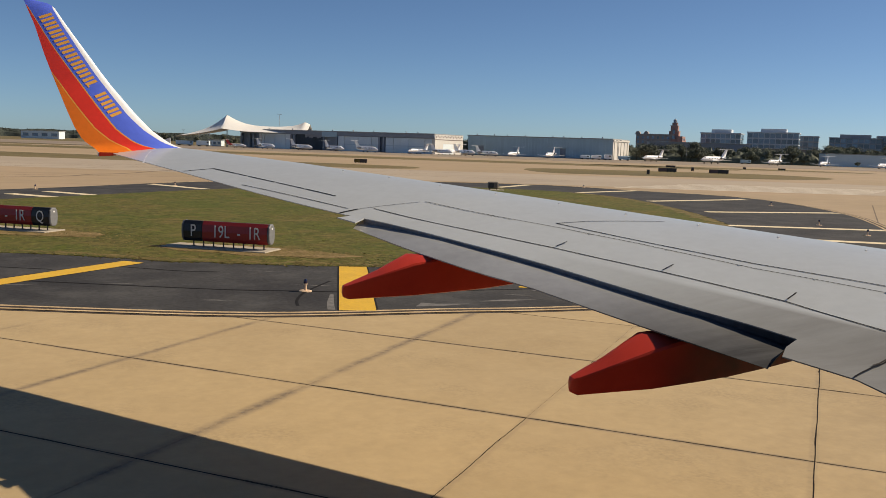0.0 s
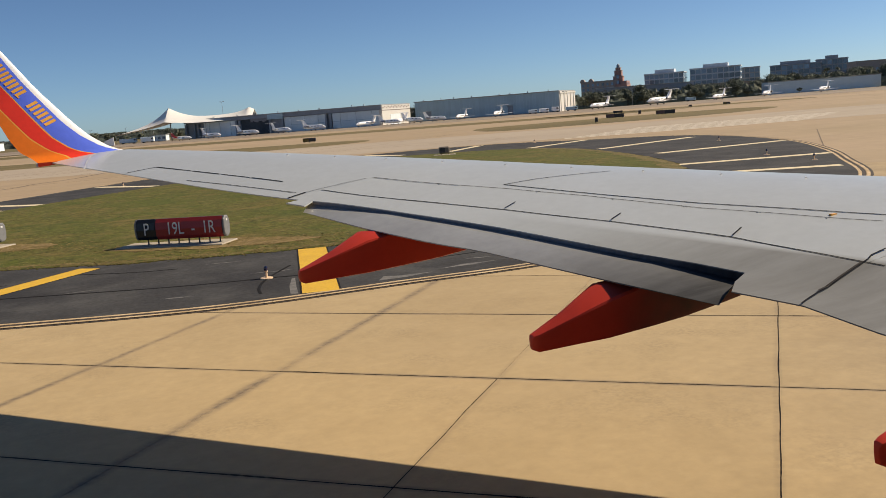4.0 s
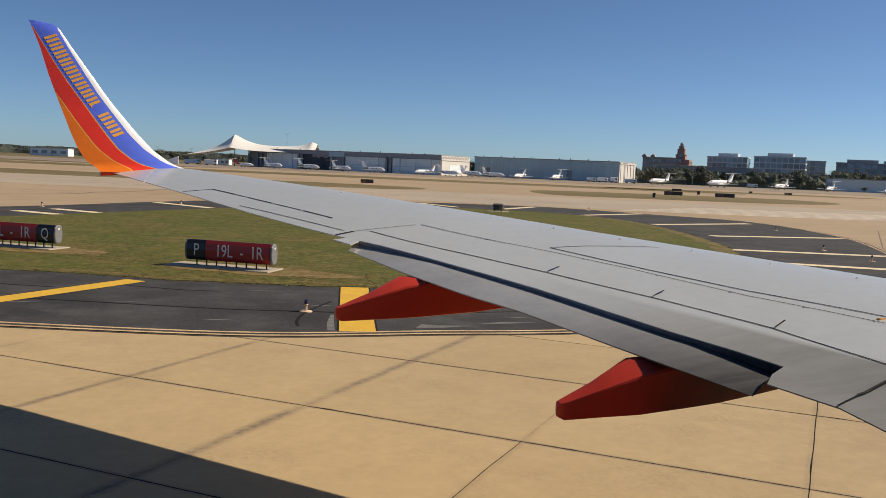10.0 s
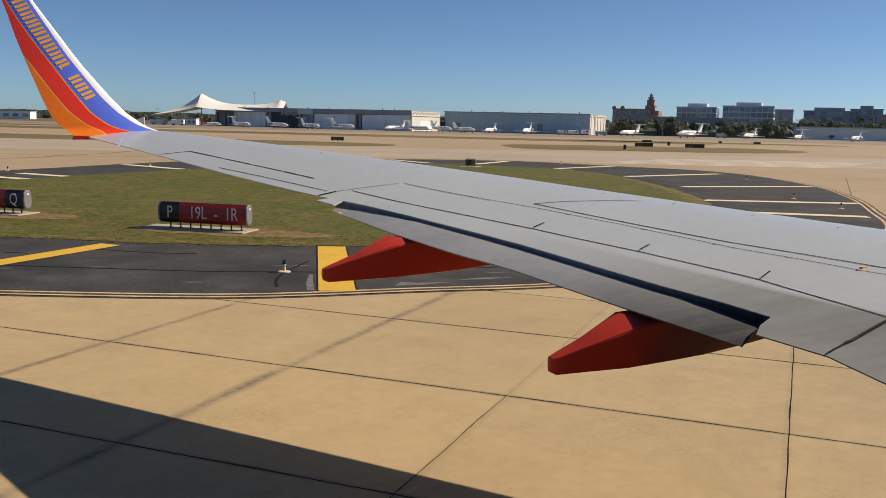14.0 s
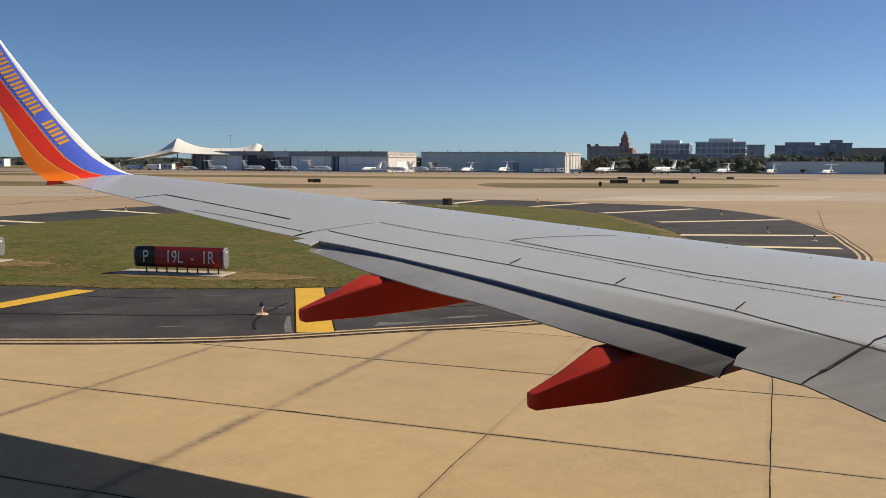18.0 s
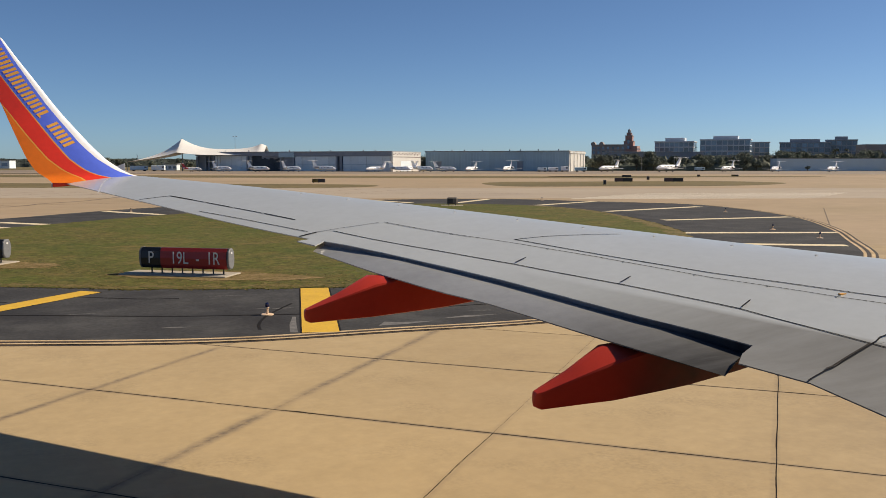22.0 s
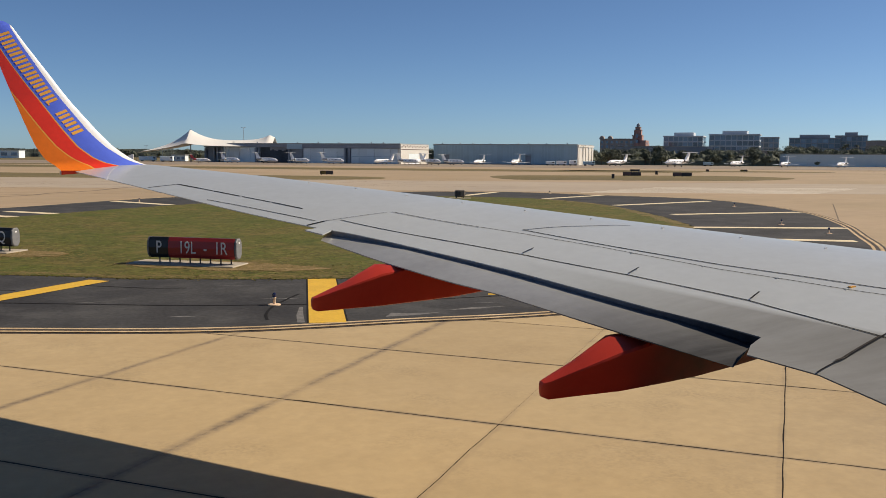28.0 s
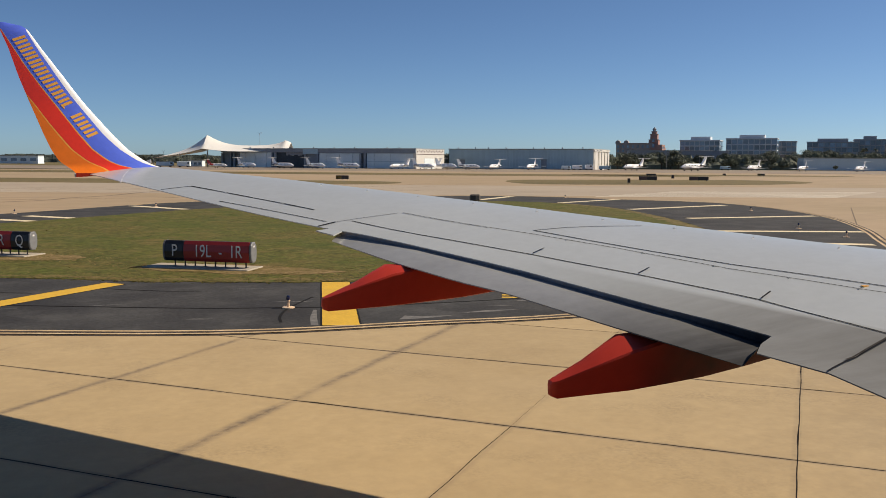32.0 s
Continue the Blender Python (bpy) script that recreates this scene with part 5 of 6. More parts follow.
def tent(m):
    """Tensile roof on two masts with a long tail to one side."""
    ob = empty("tensile_canopy", m, "white tensile membrane canopy with two peaks", "canopy")

    def height(u, v):
        e = 1 - min(abs(v), 1.0) ** 1.6
        ridge = 10.2 + 5.2 * math.exp(-abs(u + 19) / 5.5) * 0.7 + 5.2 * math.exp(-((u + 19) / 9.0) ** 2) * 0.3 + 2.9 * math.exp(-abs(u - 19) / 5.0)
        tail = max(0.0, (-u - 19) / 26)
        ridge -= 5.9 * tail ** 0.9
        return 6.5 - 2.2 * tail + (ridge - 6.5 + 2.2 * tail) * (0.25 + 0.75 * e * math.exp(-abs(v) * 0.7))

    nu, nv = 72, 14
    bm = bmesh.new()
    for lift in (0.0, -0.08):
        grid = [[bm.verts.new((-45 + 66.5 * i / nu, v * 9.0 * (1 - 0.55 * max(0.0, (-(-45 + 66.5 * i / nu) - 19) / 26)) , height(-45 + 66.5 * i / nu, v) + lift))
                 for v in [-1 + 2 * j / nv for j in range(nv + 1)]] for i in range(nu + 1)]
        for a, b in zip(grid, grid[1:]):
            for j in range(nv):
                bm.faces.new((a[j], a[j + 1], b[j + 1], b[j]))
    part("membrane", bm, "membrane", ob, "white taut fabric", True)
    for u, h in ((-19, 15.4), (19, 12.9)):
        part("mast", rod((u, 0, 0), (u, 0, h), 0.3, 0.15), "pole", ob)
    for u, v in ((-44, 4), (-44, -4), (-30, -8), (0, -9), (20, -9), (20, 9), (0, 9), (-30, 8)):
        part("stay", rod((u, v, 0), (u, v, height(u, v / 9.0) - 0.05), 0.1), "pole", ob)
    return ob


tent(fld(-108.5, 436, -0.05, -24))


# ---------------- parked business jets ----------------
def jet(label, trim="jet_white"):
    """Nose to +x, 15 m long, T-tail, engines on the rear fuselage."""
    ob = empty("business_jet", pose(0, 0, 0), label, "aircraft", "parked aircraft")
    rings = [circle((x, 0, z), r, "x", 14) for x, z, r in ((7.5, 1.45, 0.05), (7.2, 1.5, 0.3), (6.5, 1.62, 0.58), (5.4, 1.8, 0.88), (4, 1.9, 1.0), (0, 1.9, 1.0), (-3, 1.95, 0.95), (-5.2, 2.1, 0.7), (-6.8, 2.3, 0.4), (-7.6, 2.4, 0.1))]
    body = part("fuselage", tube(bmesh.new(), rings), "jet_white", ob, smooth=True)
    part("windscreen", boxed(5.35, 5.95, -0.62, 0.62, 2.12, 2.42, 0.05), "jet_dark", body)
    for i in range(6):
        for s in (-1, 1):
            part("cabin_window", boxed(3.6 - i * 0.95, 3.95 - i * 0.95, min(s * 0.94, s * 1.0), max(s * 0.94, s * 1.0), 2.0, 2.35), "jet_dark", body)
    for s in (-1, 1):
        part("wing", tube(bmesh.new(), [[(x, s * y, z) for x, z in prof] for y, prof in
             ((0.6, ((1.6, 1.2), (0.6, 1.34), (-1.4, 1.22), (0.6, 1.1))), (7.0, ((-0.9, 1.6), (-1.3, 1.66), (-2.1, 1.61), (-1.3, 1.57))))]), "jet_white", ob)
        part("tailplane", tube(bmesh.new(), [[(x, s * y, z) for x, z in prof] for y, prof in
             ((0.0, ((-6.6, 5.55), (-7.2, 5.65), (-8.7, 5.56), (-7.2, 5.48))), (3.4, ((-7.9, 5.6), (-8.2, 5.65), (-8.9, 5.6), (-8.2, 5.56))))]), "jet_white", ob)
        eng = part("engine", tube(bmesh.new(), [circle((x, s * 1.55, 2.3), r, "x", 12) for x, r in ((-2.6, 0.38), (-2.9, 0.47), (-4.2, 0.47), (-5.3, 0.3))]), trim, ob, smooth=True)
        part("inlet", tube(bmesh.new(), [circle((x, s * 1.55, 2.3), 0.34, "x", 12) for x in (-2.59, -2.57)]), "jet_dark", eng)
        part("pylon", boxed(-4.3, -3.2, min(s * 0.8, s * 1.2), max(s * 0.8, s * 1.2), 2.2, 2.34), "jet_white", ob)
    part("fin", tube(bmesh.new(), [[(x, y, z) for x, y in ((a, 0), ((a + b) / 2, 0.12), (b, 0), ((a + b) / 2, -0.12))] for z, a, b in ((2.3, -4.2, -7.4), (5.6, -7.0, -8.6))]), trim if trim == "jet_red" else "jet_white", ob)
    for x, y in ((5.6, 0), (-0.9, 1.5), (-0.9, -1.5)):
        leg = part("gear_leg", rod((x, y, 0.3), (x, y, 1.3), 0.07), "metal", ob)
        part("wheel", tube(bmesh.new(), [circle((x, y + e, 0.3), r, "y", 12) for e, r in ((-0.12, 0.24), (-0.08, 0.3), (0.08, 0.3), (0.12, 0.24))]), "rubber", leg)
    return ob


M["jet_red"] = mat("red_aircraft_trim", (0.55, 0.05, 0.05), 0.3, var=0.05, scale=0.5, fine=4, bump=0)
M["jet_tan"] = mat("grey_aircraft_trim", (0.36, 0.37, 0.40), 0.3, var=0.05, scale=0.5, fine=4, bump=0)
jet_a = jet("white T-tailed business jet parked on the apron")
jet_b = jet("white business jet with grey engines and fin", "jet_tan")
jet_c = jet("small white and red aircraft parked on the apron", "jet_red")
# right, out, heading, size
spots = ((jet_a, 69.2, 395, 200, 0.92), (jet_b, 92.5, 385, 196, 1.08), (jet_a, 122, 400, 206, 0.86), (jet_b, 141.5, 396, 212, 0.82), (jet_a, 165.5, 395, 206, 0.82),
         (jet_c, -111.5, 396, -40, 0.64), (jet_a, -96.5, 388, -62, 0.80), (jet_b, -80.5, 386, -58, 0.84), (jet_a, -66.5, 386, -66, 0.82), (jet_b, -52.5, 385, -60, 0.86),
         (jet_a, -31, 386, 206, 0.78), (jet_b, -20.5, 384, -64, 0.80), (jet_a, -11, 384, -70, 0.86), (jet_b, -1.5, 388, -62, 0.78), (jet_a, 9.5, 390, 222, 0.78), (jet_b, 25.0, 388, 226, 0.86),
         (jet_a, -17.0, 392, 215, 0.84))
first = set()
for ob, a, d, yaw, s in spots:
    m = fld(a, d, -0.03, yaw) @ Matrix.Scale(s, 4)
    if ob not in first:
        first.add(ob)
        ob.matrix_basis = m
    else:
        keep = ob.matrix_basis.copy()
        ob.matrix_basis = Matrix.Identity(4)
        copy_thing(ob, m)
        ob.matrix_basis = keep


# ---------------- service vehicles and clutter by the hangars ----------------
def trailer(m, w, h, material, label):
    ob = empty("service_trailer", m, label, "trailer", "service vehicles")
    part("body", boxed(-w / 2, w / 2, -1, 1, 0.5, h, 0.12), material, ob)
    part("cab_window", boxed(w / 2 - 1.1, w / 2 - 0.2, -1.02, -1.003, h * 0.6, h * 0.85), "jet_dark", ob)
    for x in (-w * 0.32, w * 0.32):
        for y in (-0.8, 0.8):
            part("wheel", tube(bmesh.new(), [circle((x, y + e, 0.4), 0.4, "y", 12) for e in (-0.12, 0.12)]), "rubber", ob)
    return ob


for a, d, w, h, mt, lb in ((40.5, 396, 3.8, 1.8, "door_white", "white service van on the apron"), (45.5, 398, 4.2, 2.0, "jet_white", "white box trailer beside the hangar"), (50.6, 399, 3.0, 2.3, "jet_white", "white container trailer beside the hangar"),
                           (57.5, 398, 5.0, 1.9, "panel_grey", "grey low service vehicle on the apron"), (-134, 420, 6.0, 2.6, "door_white", "white van near the trees"), (118, 430, 4.4, 1.9, "panel_grey", "grey parked car by the trees"),
                           (-147, 432, 8.0, 2.4, "door_white", "long white box trailer beside the apron")):
    trailer(fld(a, d, -0.03, -24), w, h, mt, lb)


def barrier(m, label):
    """A white wedge-shaped blast screen on posts."""
    ob = empty("blast_screen", m, label, "screen")
    bm = tube(bmesh.new(), [[(-2.2, y, 0.15), (2.2, y, 0.15), (2.2, y, 3.6), (-2.2, y, 2.0)] for y in (-0.15, 0.15)])
    part("panel", bm, "jet_white", ob)
    for x in (-2, 2):
        part("post", boxed(x - 0.1, x + 0.1, 0.152, 0.35, 0, 2.0), "pole", ob)
    return ob


barrier(fld(-141, 390, -0.05, -24), "white wedge-shaped blast screen on the grass")


def low_building(m, w, dp, h, wall, label, n=6):
    ob = empty("low_building", m, label, "building")
    part("wall", boxed(-w / 2, w / 2, 0, dp, 0, h), wall, ob)
    part("roof", boxed(-w / 2 - 0.3, w / 2 + 0.3, -0.3, dp + 0.3, h, h + 0.35, 0.04), "roof", ob)
    for i in range(n):
        x = -w / 2 + w * (i + 0.5) / n
        win = part("window", boxed(x - w / n * 0.3, x + w / n * 0.3, -0.06, -0.003, h * 0.35, h * 0.72), "glass", ob)
        part("sill", boxed(x - w / n * 0.33, x + w / n * 0.33, -0.16, -0.003, h * 0.35 - 0.18, h * 0.35 - 0.02), "roof", win)
    return ob


low_building(fld(194, 462, -0.05, -26), 56, 10, 6.0, "door_white", "long pale grey storage building behind the jets", 0)
low_building(fld(-144, 470, -0.05, -24), 7, 6, 3.0, "door_white", "small white airfield shed", 3)
low_building(fld(-313, 620, -0.05, -24), 27, 9, 5.2, "door_white", "long white building at the field's edge", 4)
low_building(fld(-292, 700, -0.05, -24), 8, 8, 2.6, "door_white", "white low building at the field's edge", 4)


# ---------------- town behind the airfield ----------------
pane_cache = {}


def office(m, w, dp, h, floors, bays, wall, label, pent=0.5, name="office_building"):
    ob = empty(name, m, label, "building", "office blocks")
    part("wall", boxed(-w / 2, w / 2, 0, dp, 0, h), wall, ob)
    part("parapet", boxed(-w / 2 - 0.4, w / 2 + 0.4, -0.4, dp + 0.4, h, h + 0.8, 0.05), wall, ob)
    if pent:
        part("penthouse", boxed(-w * pent / 2, w * pent / 2, dp * 0.2, dp * 0.8, h + 0.8, h + 3.2, 0.1), wall, ob)
    fh = h / floors
    for k in range(floors):
        part("floor_band", boxed(-w / 2 - 0.12, w / 2 + 0.12, -0.12, -0.002, k * fh, k * fh + fh * 0.16), wall, ob)
        for side, n, span in ((0, bays, w), (1, max(bays // 3, 2), dp)):
            ww = span / n
            key = (round(ww, 2), round(fh, 2), side)
            if key not in pane_cache:
                a, z0, z1 = ww * 0.43, fh * 0.18, fh * 0.95
                bm = boxed(-a, a, -0.07, -0.003, z0, z1) if side == 0 else boxed(0.003, 0.07, -a, a, z0, z1)
                me = bpy.data.meshes.new("window")
                bm.to_mesh(me)
                bm.free()
                me.materials.append(M["glass"])
                pane_cache[key] = me
            for i in range(n):
                win = new("window", pane_cache[key])
                win.parent = ob
                c = -span / 2 + (i + 0.5) * ww
                win.location = (c, 0, k * fh) if side == 0 else (w / 2, dp / 2 + c, k * fh)
    return ob


office(fld(160, 650, 0, -45), 27, 20, 18.5, 5, 8, "office_wall", "pale glazed five-storey office block")
office(fld(196, 650, 0, -45), 34, 22, 20.0, 5, 9, "office_wall", "broad pale glazed office block with roof plant")
office(fld(234, 690, 0, -45), 14, 14, 19.0, 5, 4, "office_dark", "dark narrow office block", 0)
office(fld(272, 700, 0, -45), 36, 22, 19.0, 5, 9, "office_dark", "dark glazed office block with terraces", 0.6)
office(fld(300, 700, 0, -45), 22, 20, 21.0, 5, 6, "office_dark", "dark office block behind trees", 0.4)
office(fld(470, 720, 0, -45), 26, 22, 26.0, 8, 6, "office_dark", "tall grey apartment block above the trees", 0.4)
office(fld(510, 760, 0, -45), 16, 14, 20.0, 6, 4, "office_wall", "pale tall block above the trees", 0)
office(fld(390, 800, 0, -45), 60, 16, 13.0, 3, 12, "office_wall", "long low pale block behind palms", 0)
office(fld(760, 560, 0, -60), 90, 40, 22.0, 5, 16, "office_wall", "large pale multi-storey block with parking decks", 0.3)


def clock_tower(m):
    ob = empty("towered_hotel", m, "brown hotel building with a stepped red brick tower", "building")
    part("wall", boxed(-19, 5, 0, 16, 0, 15.4), "brown_wall", ob)
    part("parapet", boxed(-19.4, 5.2, -0.4, 16.4, 15.4, 16.0), "brown_wall", ob)
    part("side_wing", boxed(4, 11, -3, 14, 0, 13.0), "brick", ob)
    part("side_wing", boxed(8, 11.5, -4, 8, 0, 14.8), "brick", ob)
    for x in (-18, -12.5):
        part("gable", tube(bmesh.new(), [[(x - 1.6, y, 16.0), (x + 1.6, y, 16.0), (x + 1.2, y, 17.2), (x, y, 17.8), (x - 1.2, y, 17.2)] for y in (-0.2, 3)]), "brown_wall", ob)
    z = 0
    for s, h in ((3.1, 18.2), (2.3, 3.6), (1.6, 1.8)):
        part("tower_stage", boxed(5.2 - s, 5.2 + s, 3.5 - s, 3.5 + s, z, z + h, 0.1), "brick", ob)
        part("cornice", boxed(5.2 - s - 0.25, 5.2 + s + 0.25, 3.5 - s - 0.25, 3.5 + s + 0.25, z + h - 0.35, z + h - 0.02), "brown_wall", ob)
        z += h
    part("lantern", tube(bmesh.new(), [circle((5.2, 3.5, z + dz), r, k=8) for dz, r in ((0, 1.15), (1.1, 1.1), (1.15, 1.35), (1.3, 1.35))]), "office_dark", ob, "grey lantern")
    z += 1.3
    part("dome", tube(bmesh.new(), [circle((5.2, 3.5, z + dz), r, k=12) for dz, r in ((0, 1.1), (0.5, 0.95), (0.9, 0.5), (1.3, 0.12))]), "office_dark", ob)
    for k in range(5):
        for i in range(7):
            x = -17.6 + i * 3.2
            win = part("window", boxed(x - 0.7, x + 0.7, -0.06, -0.003, 1.2 + k * 2.9, 2.9 + k * 2.9), "glass", ob)
        for i in range(3):
            part("window", boxed(11.503, 11.56, -2.6 + i * 3.4, -1.2 + i * 3.4, 1.2 + k * 2.7, 2.9 + k * 2.7), "glass", ob)
    for zz in (13, 16.5):
        part("window", boxed(4.4, 6.0, -0.16, -0.103, zz, zz + 2.2), "glass", ob)
    return ob


clock_tower(fld(112.5, 600, 0, -45))


# ---------------- trees ----------------
def leafy(bm, c, r, n, rn, size, flat=0.75):
    for _ in range(n):
        d = Vector((rn.gauss(0, 1), rn.gauss(0, 1), rn.gauss(0, 1))).normalized() * (rn.random() ** 0.4)
        p = Vector(c) + Vector((d.x * r, d.y * r, d.z * r * flat))
        u = Vector((rn.gauss(0, 1), rn.gauss(0, 1), rn.gauss(0, 0.6))).normalized() * size * rn.uniform(0.6, 1.4)
        v = u.cross(Vector((rn.gauss(0, 1), rn.gauss(0, 1), rn.gauss(0, 1)))).normalized() * size * rn.uniform(0.4, 1.0)
        bm.faces.new([bm.verts.new(p + k) for k in (-u, -v * 0.7, u, v)])


def tree(seed, h, spread, label):
    rn = random.Random(seed)
    ob = empty("tree", pose(0, 0, 0), label, "tree", "trees behind the apron")
    trunk = rod((0, 0, -0.1), (rn.uniform(-0.3, 0.3), 0, h * 0.4), 0.28, 0.16)
    crown = bmesh.new()
    for i in range(9):
        a, zz = i * 2.4 + rn.random(), h * rn.uniform(0.42, 0.82)
        rr = spread * rn.uniform(0.25, 0.75) * (1.15 - abs(zz / h - 0.55))
        tip = (rr * math.cos(a), rr * math.sin(a), zz)
        rod((0, 0, h * 0.3), tip, 0.12, 0.04, 6, trunk)
        leafy(crown, tip, spread * rn.uniform(0.35, 0.58), 330, rn, 0.20)
        made = bmesh.ops.create_icosphere(crown, subdivisions=2, radius=spread * 0.28, matrix=pose(tip[0] * 0.8, tip[1] * 0.8, tip[2] - 0.3))
        for v in made["verts"]:
            v.co += Vector((rn.gauss(0, 0.18), rn.gauss(0, 0.18), rn.gauss(0, 0.18)))
    leafy(crown, (0, 0, h * 0.85), spread * 0.45, 320, rn, 0.20)
    leafy(crown, (0, 0, h * 0.58), spread * 0.62, 420, rn, 0.22)
    part("trunk", trunk, "bark", ob)
    part("crown", crown, "leaf", ob)
    return ob


def palm(seed, h):
    rn = random.Random(seed)
    ob = empty("palm_tree", pose(0, 0, 0), "tall slender palm with a drooping crown", "palm tree", "palms behind the field")
    bend = rn.uniform(-0.5, 0.5)
    part("trunk", tube(bmesh.new(), [circle((bend * (i / 5) ** 2, 0, h * i / 5), 0.22 - 0.015 * i, k=8) for i in range(6)]), "bark", ob)
    bm = bmesh.new()
    for i in range(22):
        a, up = rn.uniform(0, 6.28), rn.uniform(-0.5, 1.1)
        pts = [Vector((bend + math.cos(a) * t * 2.3, math.sin(a) * t * 2.3, h + up * t * 1.6 - 1.7 * t * t)) for t in (0, 0.35, 0.7, 1.0)]
        side = Vector((-math.sin(a), math.cos(a), 0))
        for k, (p, q) in enumerate(zip(pts, pts[1:])):
            w0, w1 = (0.1, 0.34, 0.28)[k], (0.34, 0.28, 0.03)[k]
            bm.faces.new([bm.verts.new(x) for x in (p - side * w0, p + side * w0, q + side * w1 + Vector((0, 0, -0.1)), q - side * w1)])
    part("crown", bm, "palm", ob)
    return ob


kinds = [tree(21, 8.5, 3.6, "dark green broad-leaved tree at the apron's edge"), tree(22, 10.5, 4.4, "tall dark green broad-leaved tree"), tree(23, 6.5, 3.2, "low bushy dark green tree"), tree(24, 9.0, 5.0, "wide dark green oak tree")]
palms = [palm(31, 12.0), palm(32, 15.0)]
trnd = random.Random(77)
used = set()


def plant(ob, m):
    if ob not in used:
        used.add(ob)
        ob.matrix_basis = m
    else:
        keep = ob.matrix_basis.copy()
        ob.matrix_basis = Matrix.Identity(4)
        copy_thing(ob, m)
        ob.matrix_basis = keep


for i in range(64):
    a = 64 + i * 2.7 + trnd.uniform(-1.5, 1.5)
    plant(kinds[trnd.choice((0, 0, 1, 2, 3))], fld(a, (470 if a < 158 else 494) + trnd.uniform(-10, 14), -0.1, trnd.uniform(0, 360)) @ Matrix.Scale(trnd.uniform(0.6, 0.95), 4))
for i in range(64):
    a = 78 + i * 4.6 + trnd.uniform(-3, 3)
    plant(kinds[trnd.choice((0, 1, 1, 3))], fld(a, 520 + trnd.uniform(-16, 24), -0.1, trnd.uniform(0, 360)) @ Matrix.Scale(trnd.uniform(0.8, 1.12), 4))
for a, d, s in ((-10, 446, 1.0), (-6, 450, 1.15), (38, 452, 0.8), (72, 432, 0.9), (69, 436, 0.7), (-128, 470, 0.55), (-122, 474, 0.6), (-137, 480, 0.6), (-168, 492, 0.62), (-173, 486, 0.66), (-178, 490, 0.6), (-184, 488, 0.68), (-190, 490, 0.62), (-197, 494, 0.66),
                (-148, 500, 0.65), (-153, 505, 0.6), (-143, 500, 0.6), (-158, 510, 0.62), (-163, 500, 0.6), (-205, 520, 0.7), (-212, 524, 0.75), (-222, 530, 0.7)):
    plant(kinds[trnd.randrange(4)], fld(a, d, -0.1, trnd.uniform(0, 360)) @ Matrix.Scale(s, 4))
for i in range(34):
    a = 176 + i * 3.4 + trnd.uniform(-2, 2)
    plant(kinds[trnd.choice((0, 1, 3))], fld(a, 482 + trnd.uniform(-8, 16), -0.1, trnd.uniform(0, 360)) @ Matrix.Scale(trnd.uniform(0.75, 1.1) + (0.25 if a > 224 else 0), 4))
for a, d, s in ((146.5, 452, 0.45), (177.5, 452, 0.4), (222, 455, 0.6), (229, 452, 0.7), (236, 456, 0.75)):
    plant(kinds[2], fld(a, d, -0.1, a * 7) @ Matrix.Scale(s, 4))
for i in range(9):
    plant(palms[i % 2], fld(176 + i * 8 + trnd.uniform(-4, 4), 505 + trnd.uniform(-8, 20), -0.1, trnd.uniform(0, 360)) @ Matrix.Scale(trnd.uniform(0.55, 0.75), 4))
for i in range(26):
    a = 250 + i * 13 + trnd.uniform(-6, 6)
    plant(palms[i % 2], fld(a, 560 + trnd.uniform(-20, 60), -0.1, trnd.uniform(0, 360)) @ Matrix.Scale(trnd.uniform(0.8, 1.2), 4))

# far woods closing the horizon, uneven along the top
bm = bmesh.new()
wr = random.Random(5)


def wood_height(i, n):
    a = i * 1500 / n
    return 7.4 + 2.2 * noise.noise((a * 0.011, 1, 0)) + 1.6 * noise.noise((a * 0.07, 5, 0)) + 0.9 * noise.noise((a * 0.31, 9, 0)) + 0.5 * noise.noise((a * 1.3, 2, 0))


for i in range(2600):
    ang = radians(-52 + 190 * i / 2600)
    dist = (936 if i < 1326 else 716) + wr.uniform(-18, 10)
    h = wood_height(i, 2600) * dist / 900
    leafy(bm, (dist * math.sin(ang), dist * math.cos(ang), h * 0.82), h * 0.26, 16, wr, 0.55, 0.8)
# dense lumpy body of the woods under the loose leaves
prev = None
for i in range(3000):
    ang = radians(-52 + 190 * i / 3000)
    far = (940 if i < 1530 else 720) + 5 * noise.noise((i * 0.05, 3, 0))
    h = wood_height(i, 3000) * far / 900
    b = 1.5 * noise.noise((i * 0.14, 8, 0))
    cur = [bm.verts.new((d * math.sin(ang), d * math.cos(ang), z)) for d, z in ((far - 15 + b, -0.2), (far - 13 + b, h * 0.4), (far - 9 + b, h * 0.75), (far - 4, h), (far + 10, h * 0.8), (far + 14, -0.2))]
    if prev:
        for k in range(5):
            bm.faces.new((prev[k], cur[k], cur[k + 1], prev[k + 1]))
    prev = cur
tagged(part("far_woods", bm, "far_leaf"), "dark green far belt of woods along the horizon", "woods", kind="stuff")


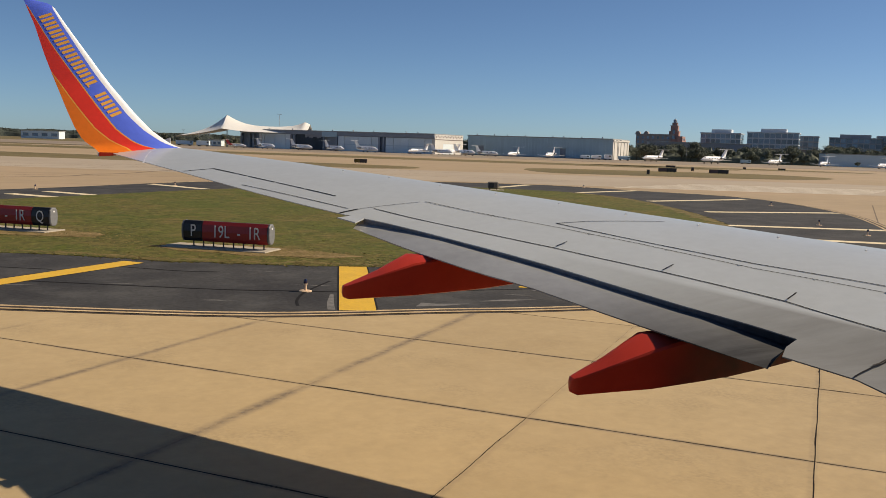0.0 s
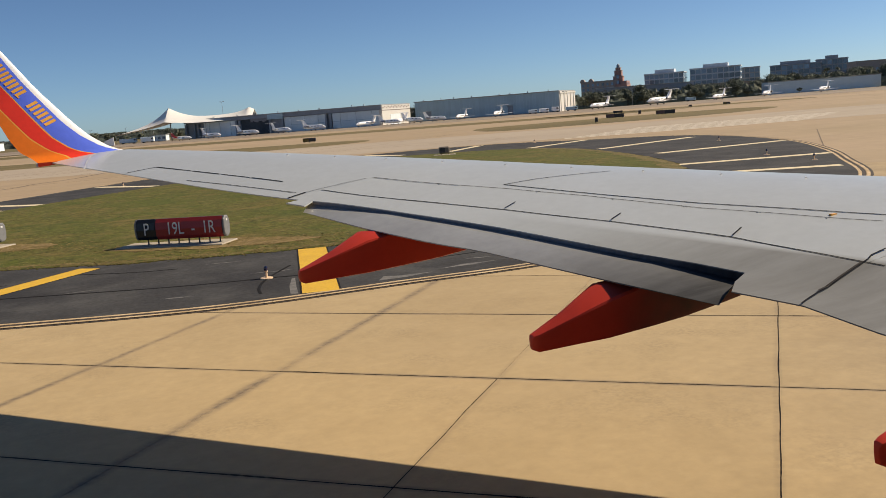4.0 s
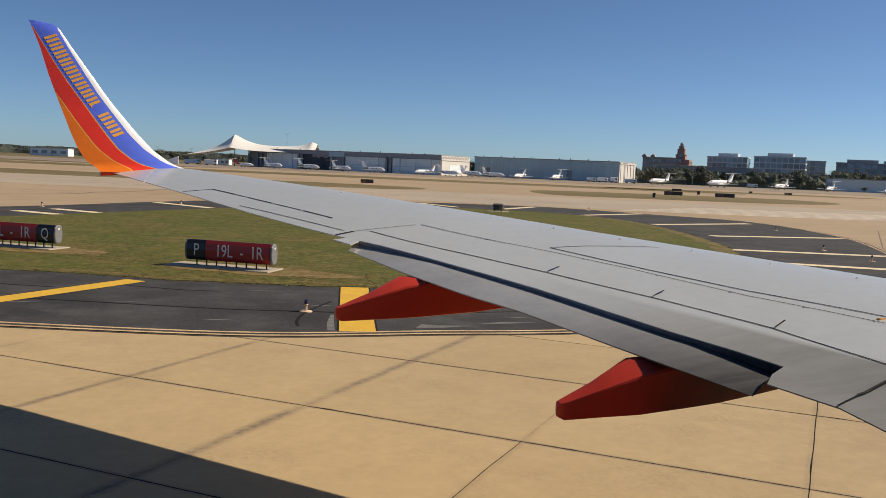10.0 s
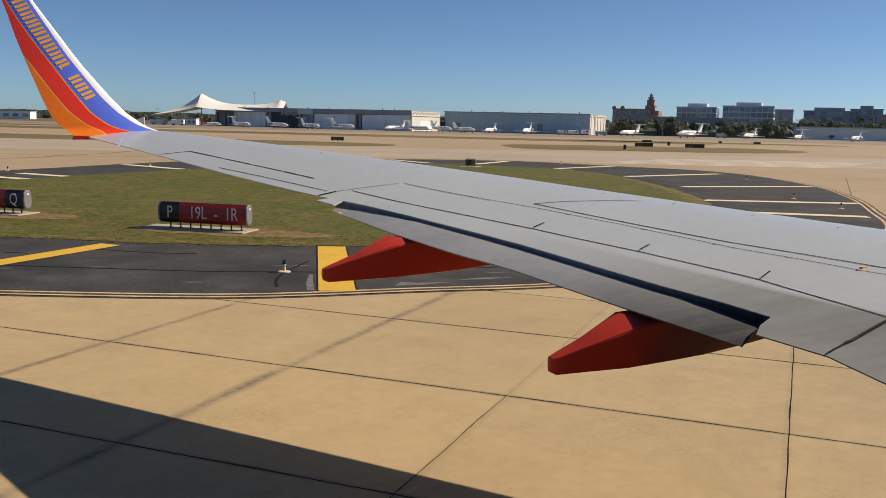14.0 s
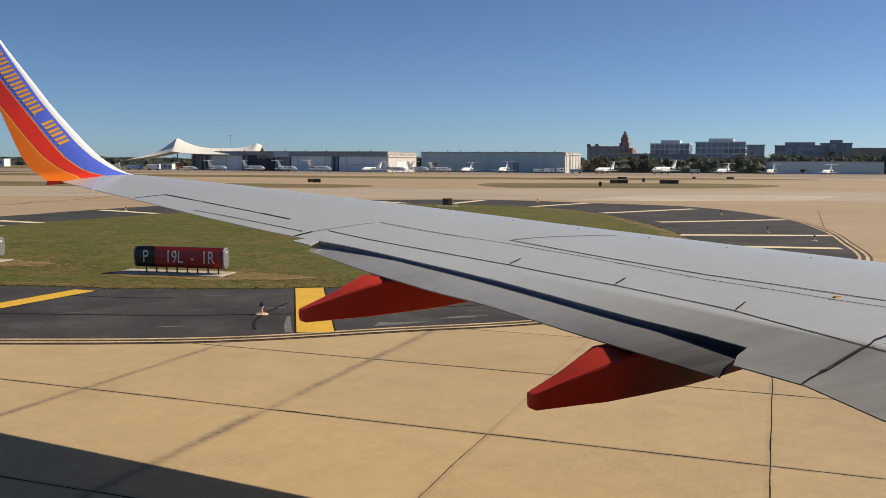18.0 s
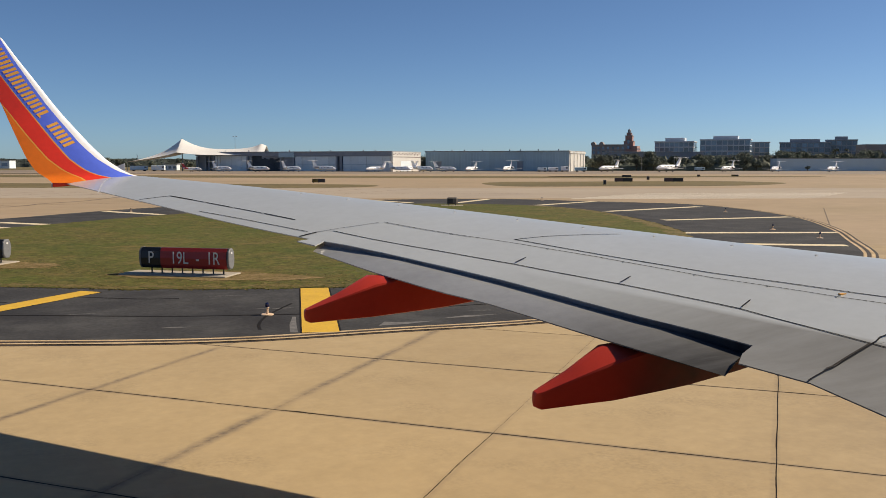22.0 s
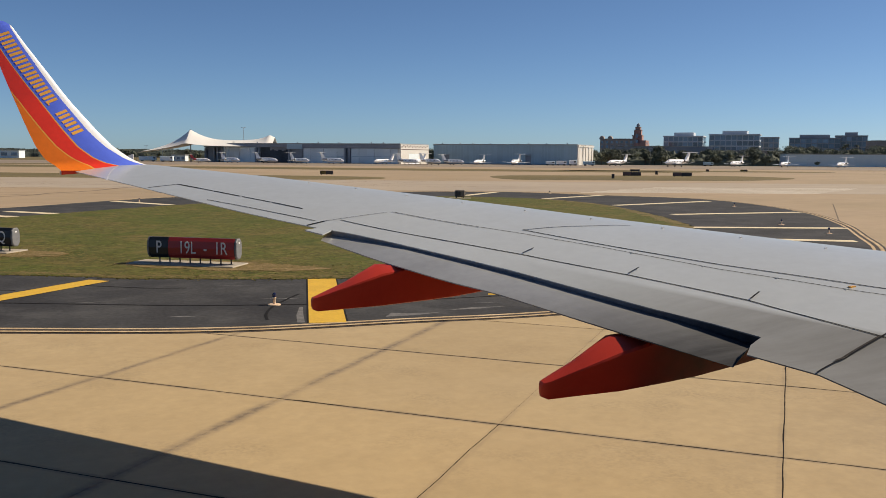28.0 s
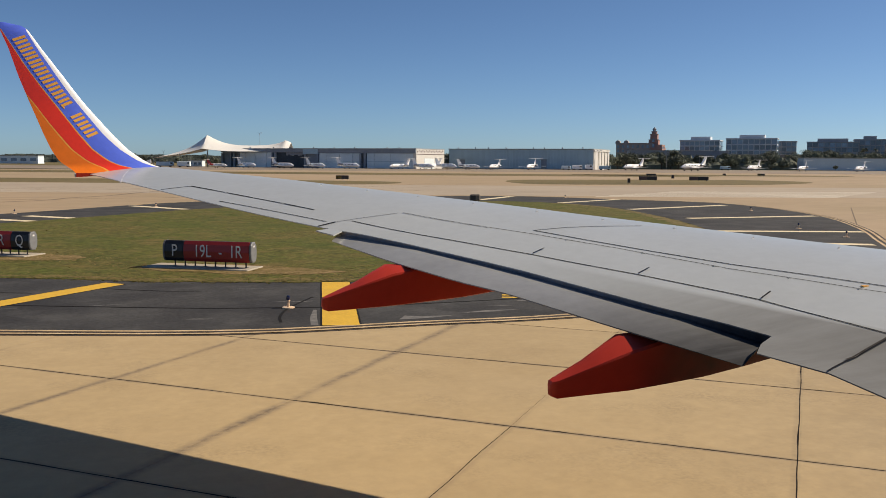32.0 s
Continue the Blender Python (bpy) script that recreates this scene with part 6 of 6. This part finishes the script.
# scrub and low walls that fill the belt between apron and town
bm, hr = bmesh.new(), random.Random(9)
for row, (d0, h0) in enumerate(((466, 3.6), (482, 5.2), (505, 6.0))):
    prev = None
    for i in range(190):
        a = 60 + i * 1.35
        if row == 0 and a > 162:
            break
        h = max(h0 * (1 + 0.55 * noise.noise((a * 0.09, row * 7, 0)) + 0.3 * noise.noise((a * 0.5, row * 5, 2))), 0.8)
        cur = [bm.verts.new((*(RIGHT * (a + hr.uniform(-.3, .3)) + AHEAD * (d0 + e)), z)) for e, z in ((-2.5, -0.1), (-2.0, h * 0.6), (-0.4, h), (1.5, h * 0.8), (2.2, -0.1))]
        if prev:
            for k in range(4):
                bm.faces.new((prev[k], cur[k], cur[k + 1], prev[k + 1]))
        prev = cur
        q = RIGHT * a + AHEAD * d0
        leafy(bm, (q.x, q.y, h * 0.6), h * 0.55, 26, hr, 0.45, 0.85)
tagged(part("scrub_belt", bm, "leaf"), "uneven dark green scrub along the airfield's edge", "scrub", kind="stuff")
low_building(fld(268, 560, -0.05, -24), 26, 14, 15.0, "brown_wall", "tan low building above the trees", 5)
low_building(fld(126, 560, -0.05, -24), 60, 12, 10.5, "office_dark", "long grey flat-roofed building behind the trees", 9)
low_building(fld(180, 545, -0.05, -24), 54, 12, 8.2, "brown_wall", "brownish parking deck behind the trees", 12)


def lamp_post(m, h):
    ob = empty("lamp_post", m, "tall thin grey apron lamp post", "lamp post", "apron lamp posts")
    part("pole", rod((0, 0, 0), (0, 0, h), 0.12, 0.07), "pole", ob)
    for s in (-0.7, 0.7):
        part("lamp_head", boxed(s - 0.4, s + 0.4, -0.2, 0.2, h - 0.1, h + 0.12, 0.04), "slate", ob)
    return ob


for a, d, h in ((55.5, 402, 8.6), (-103, 440, 16.5), (96, 455, 9.5), (113, 458, 9.5), (147, 470, 10), (-250, 640, 9), (-290, 640, 9.5), (-228, 600, 9), (-205, 600, 9)):
    lamp_post(fld(a, d, -0.05, -24), h)

# ---------------- concrete slabs of the taxiway, last ----------------
GRID_U = [-28.4 + 3.55 * i for i in range(8)] + [0, 3.456, 6.929, 10.615] + [10.615 + 3.55 * i for i in range(1, 8)]
GRID_V = [-3.72 * i for i in range(6, 0, -1)] + [0, 3.817, 7.484] + [7.484 + 3.75 * i for i in range(1, 8)]


def joint_point(i, j):
    return CORNER + turn @ Vector((GRID_U[i + 8], GRID_V[j + 6]))


taxiway = tagged(part("taxiway", sheet([joint_point(i, j) for i, j in ((-8, -6), (10, -6), (10, 9), (-8, 9))], -0.006, 0.02), "joint"),
                 "tan concrete taxiway of large square slabs", "pavement", kind="structure")
bm = boxed(-0.5, 0.5, -0.5, 0.5, -0.14, 0.0)
slab_mesh = bpy.data.meshes.new("slab")
bm.to_mesh(slab_mesh)
bm.free()
slab_mesh.materials.append(M["slab"])
srnd = random.Random(11)
for i in range(-8, 10):
    for j in range(-6, 9):
        p, q = joint_point(i, j), joint_point(i + 1, j + 1)
        w, h, p = GRID_U[i + 9] - GRID_U[i + 8] - 0.008, GRID_V[j + 7] - GRID_V[j + 6] - 0.028, (p + q) / 2
        if not all(inside((p.x + a, p.y + b), shoulder) for a, b in ((-2.6, 0), (2.6, 0), (0, -2.6), (0, 2.6))):
            s = new("slab", slab_mesh)
            s.parent = taxiway
            s.matrix_basis = pose(p.x, p.y, srnd.uniform(-0.0008, 0.0008), 0, 0, TURN) @ Matrix.Diagonal((w, h, 1, 1))


# ragged filler squeezed out of the joints, with chipped edges
def ragged(p, q, w, seed):
    bm, prev, n = bmesh.new(), None, int((q - p).length / 0.12)
    side = Vector((-(q - p).y, (q - p).x)).normalized()
    for i in range(n + 1):
        c = p.lerp(q, i / n) + side * 0.02 * noise.noise((i * 0.11, seed, 0))
        u = [w * (0.5 + 0.9 * abs(noise.noise((i * 0.45, seed, k))) + (1.3 if noise.noise((i * 0.22, seed * 3, k)) > 0.52 else 0)) for k in (1, 2)]
        cur = [bm.verts.new((*(c - side * u[0]), 0.0025)), bm.verts.new((*(c + side * u[1]), 0.0025))]
        if prev:
            bm.faces.new((prev[0], cur[0], cur[1], prev[1]))
        prev = cur
    return tagged(part("joint_filler", bm, "joint"), "black ragged joint filler between slabs", "joint", kind="structure")


for j in range(-5, 3):
    ragged(joint_point(-3, j), joint_point(5, j), 0.011, 20 + j)
for i in (2, 3, 4):
    ragged(joint_point(i, -4), joint_point(i, 3 if i > 2 else 0), 0.010 if i == 3 else 0.008, 40 + i)
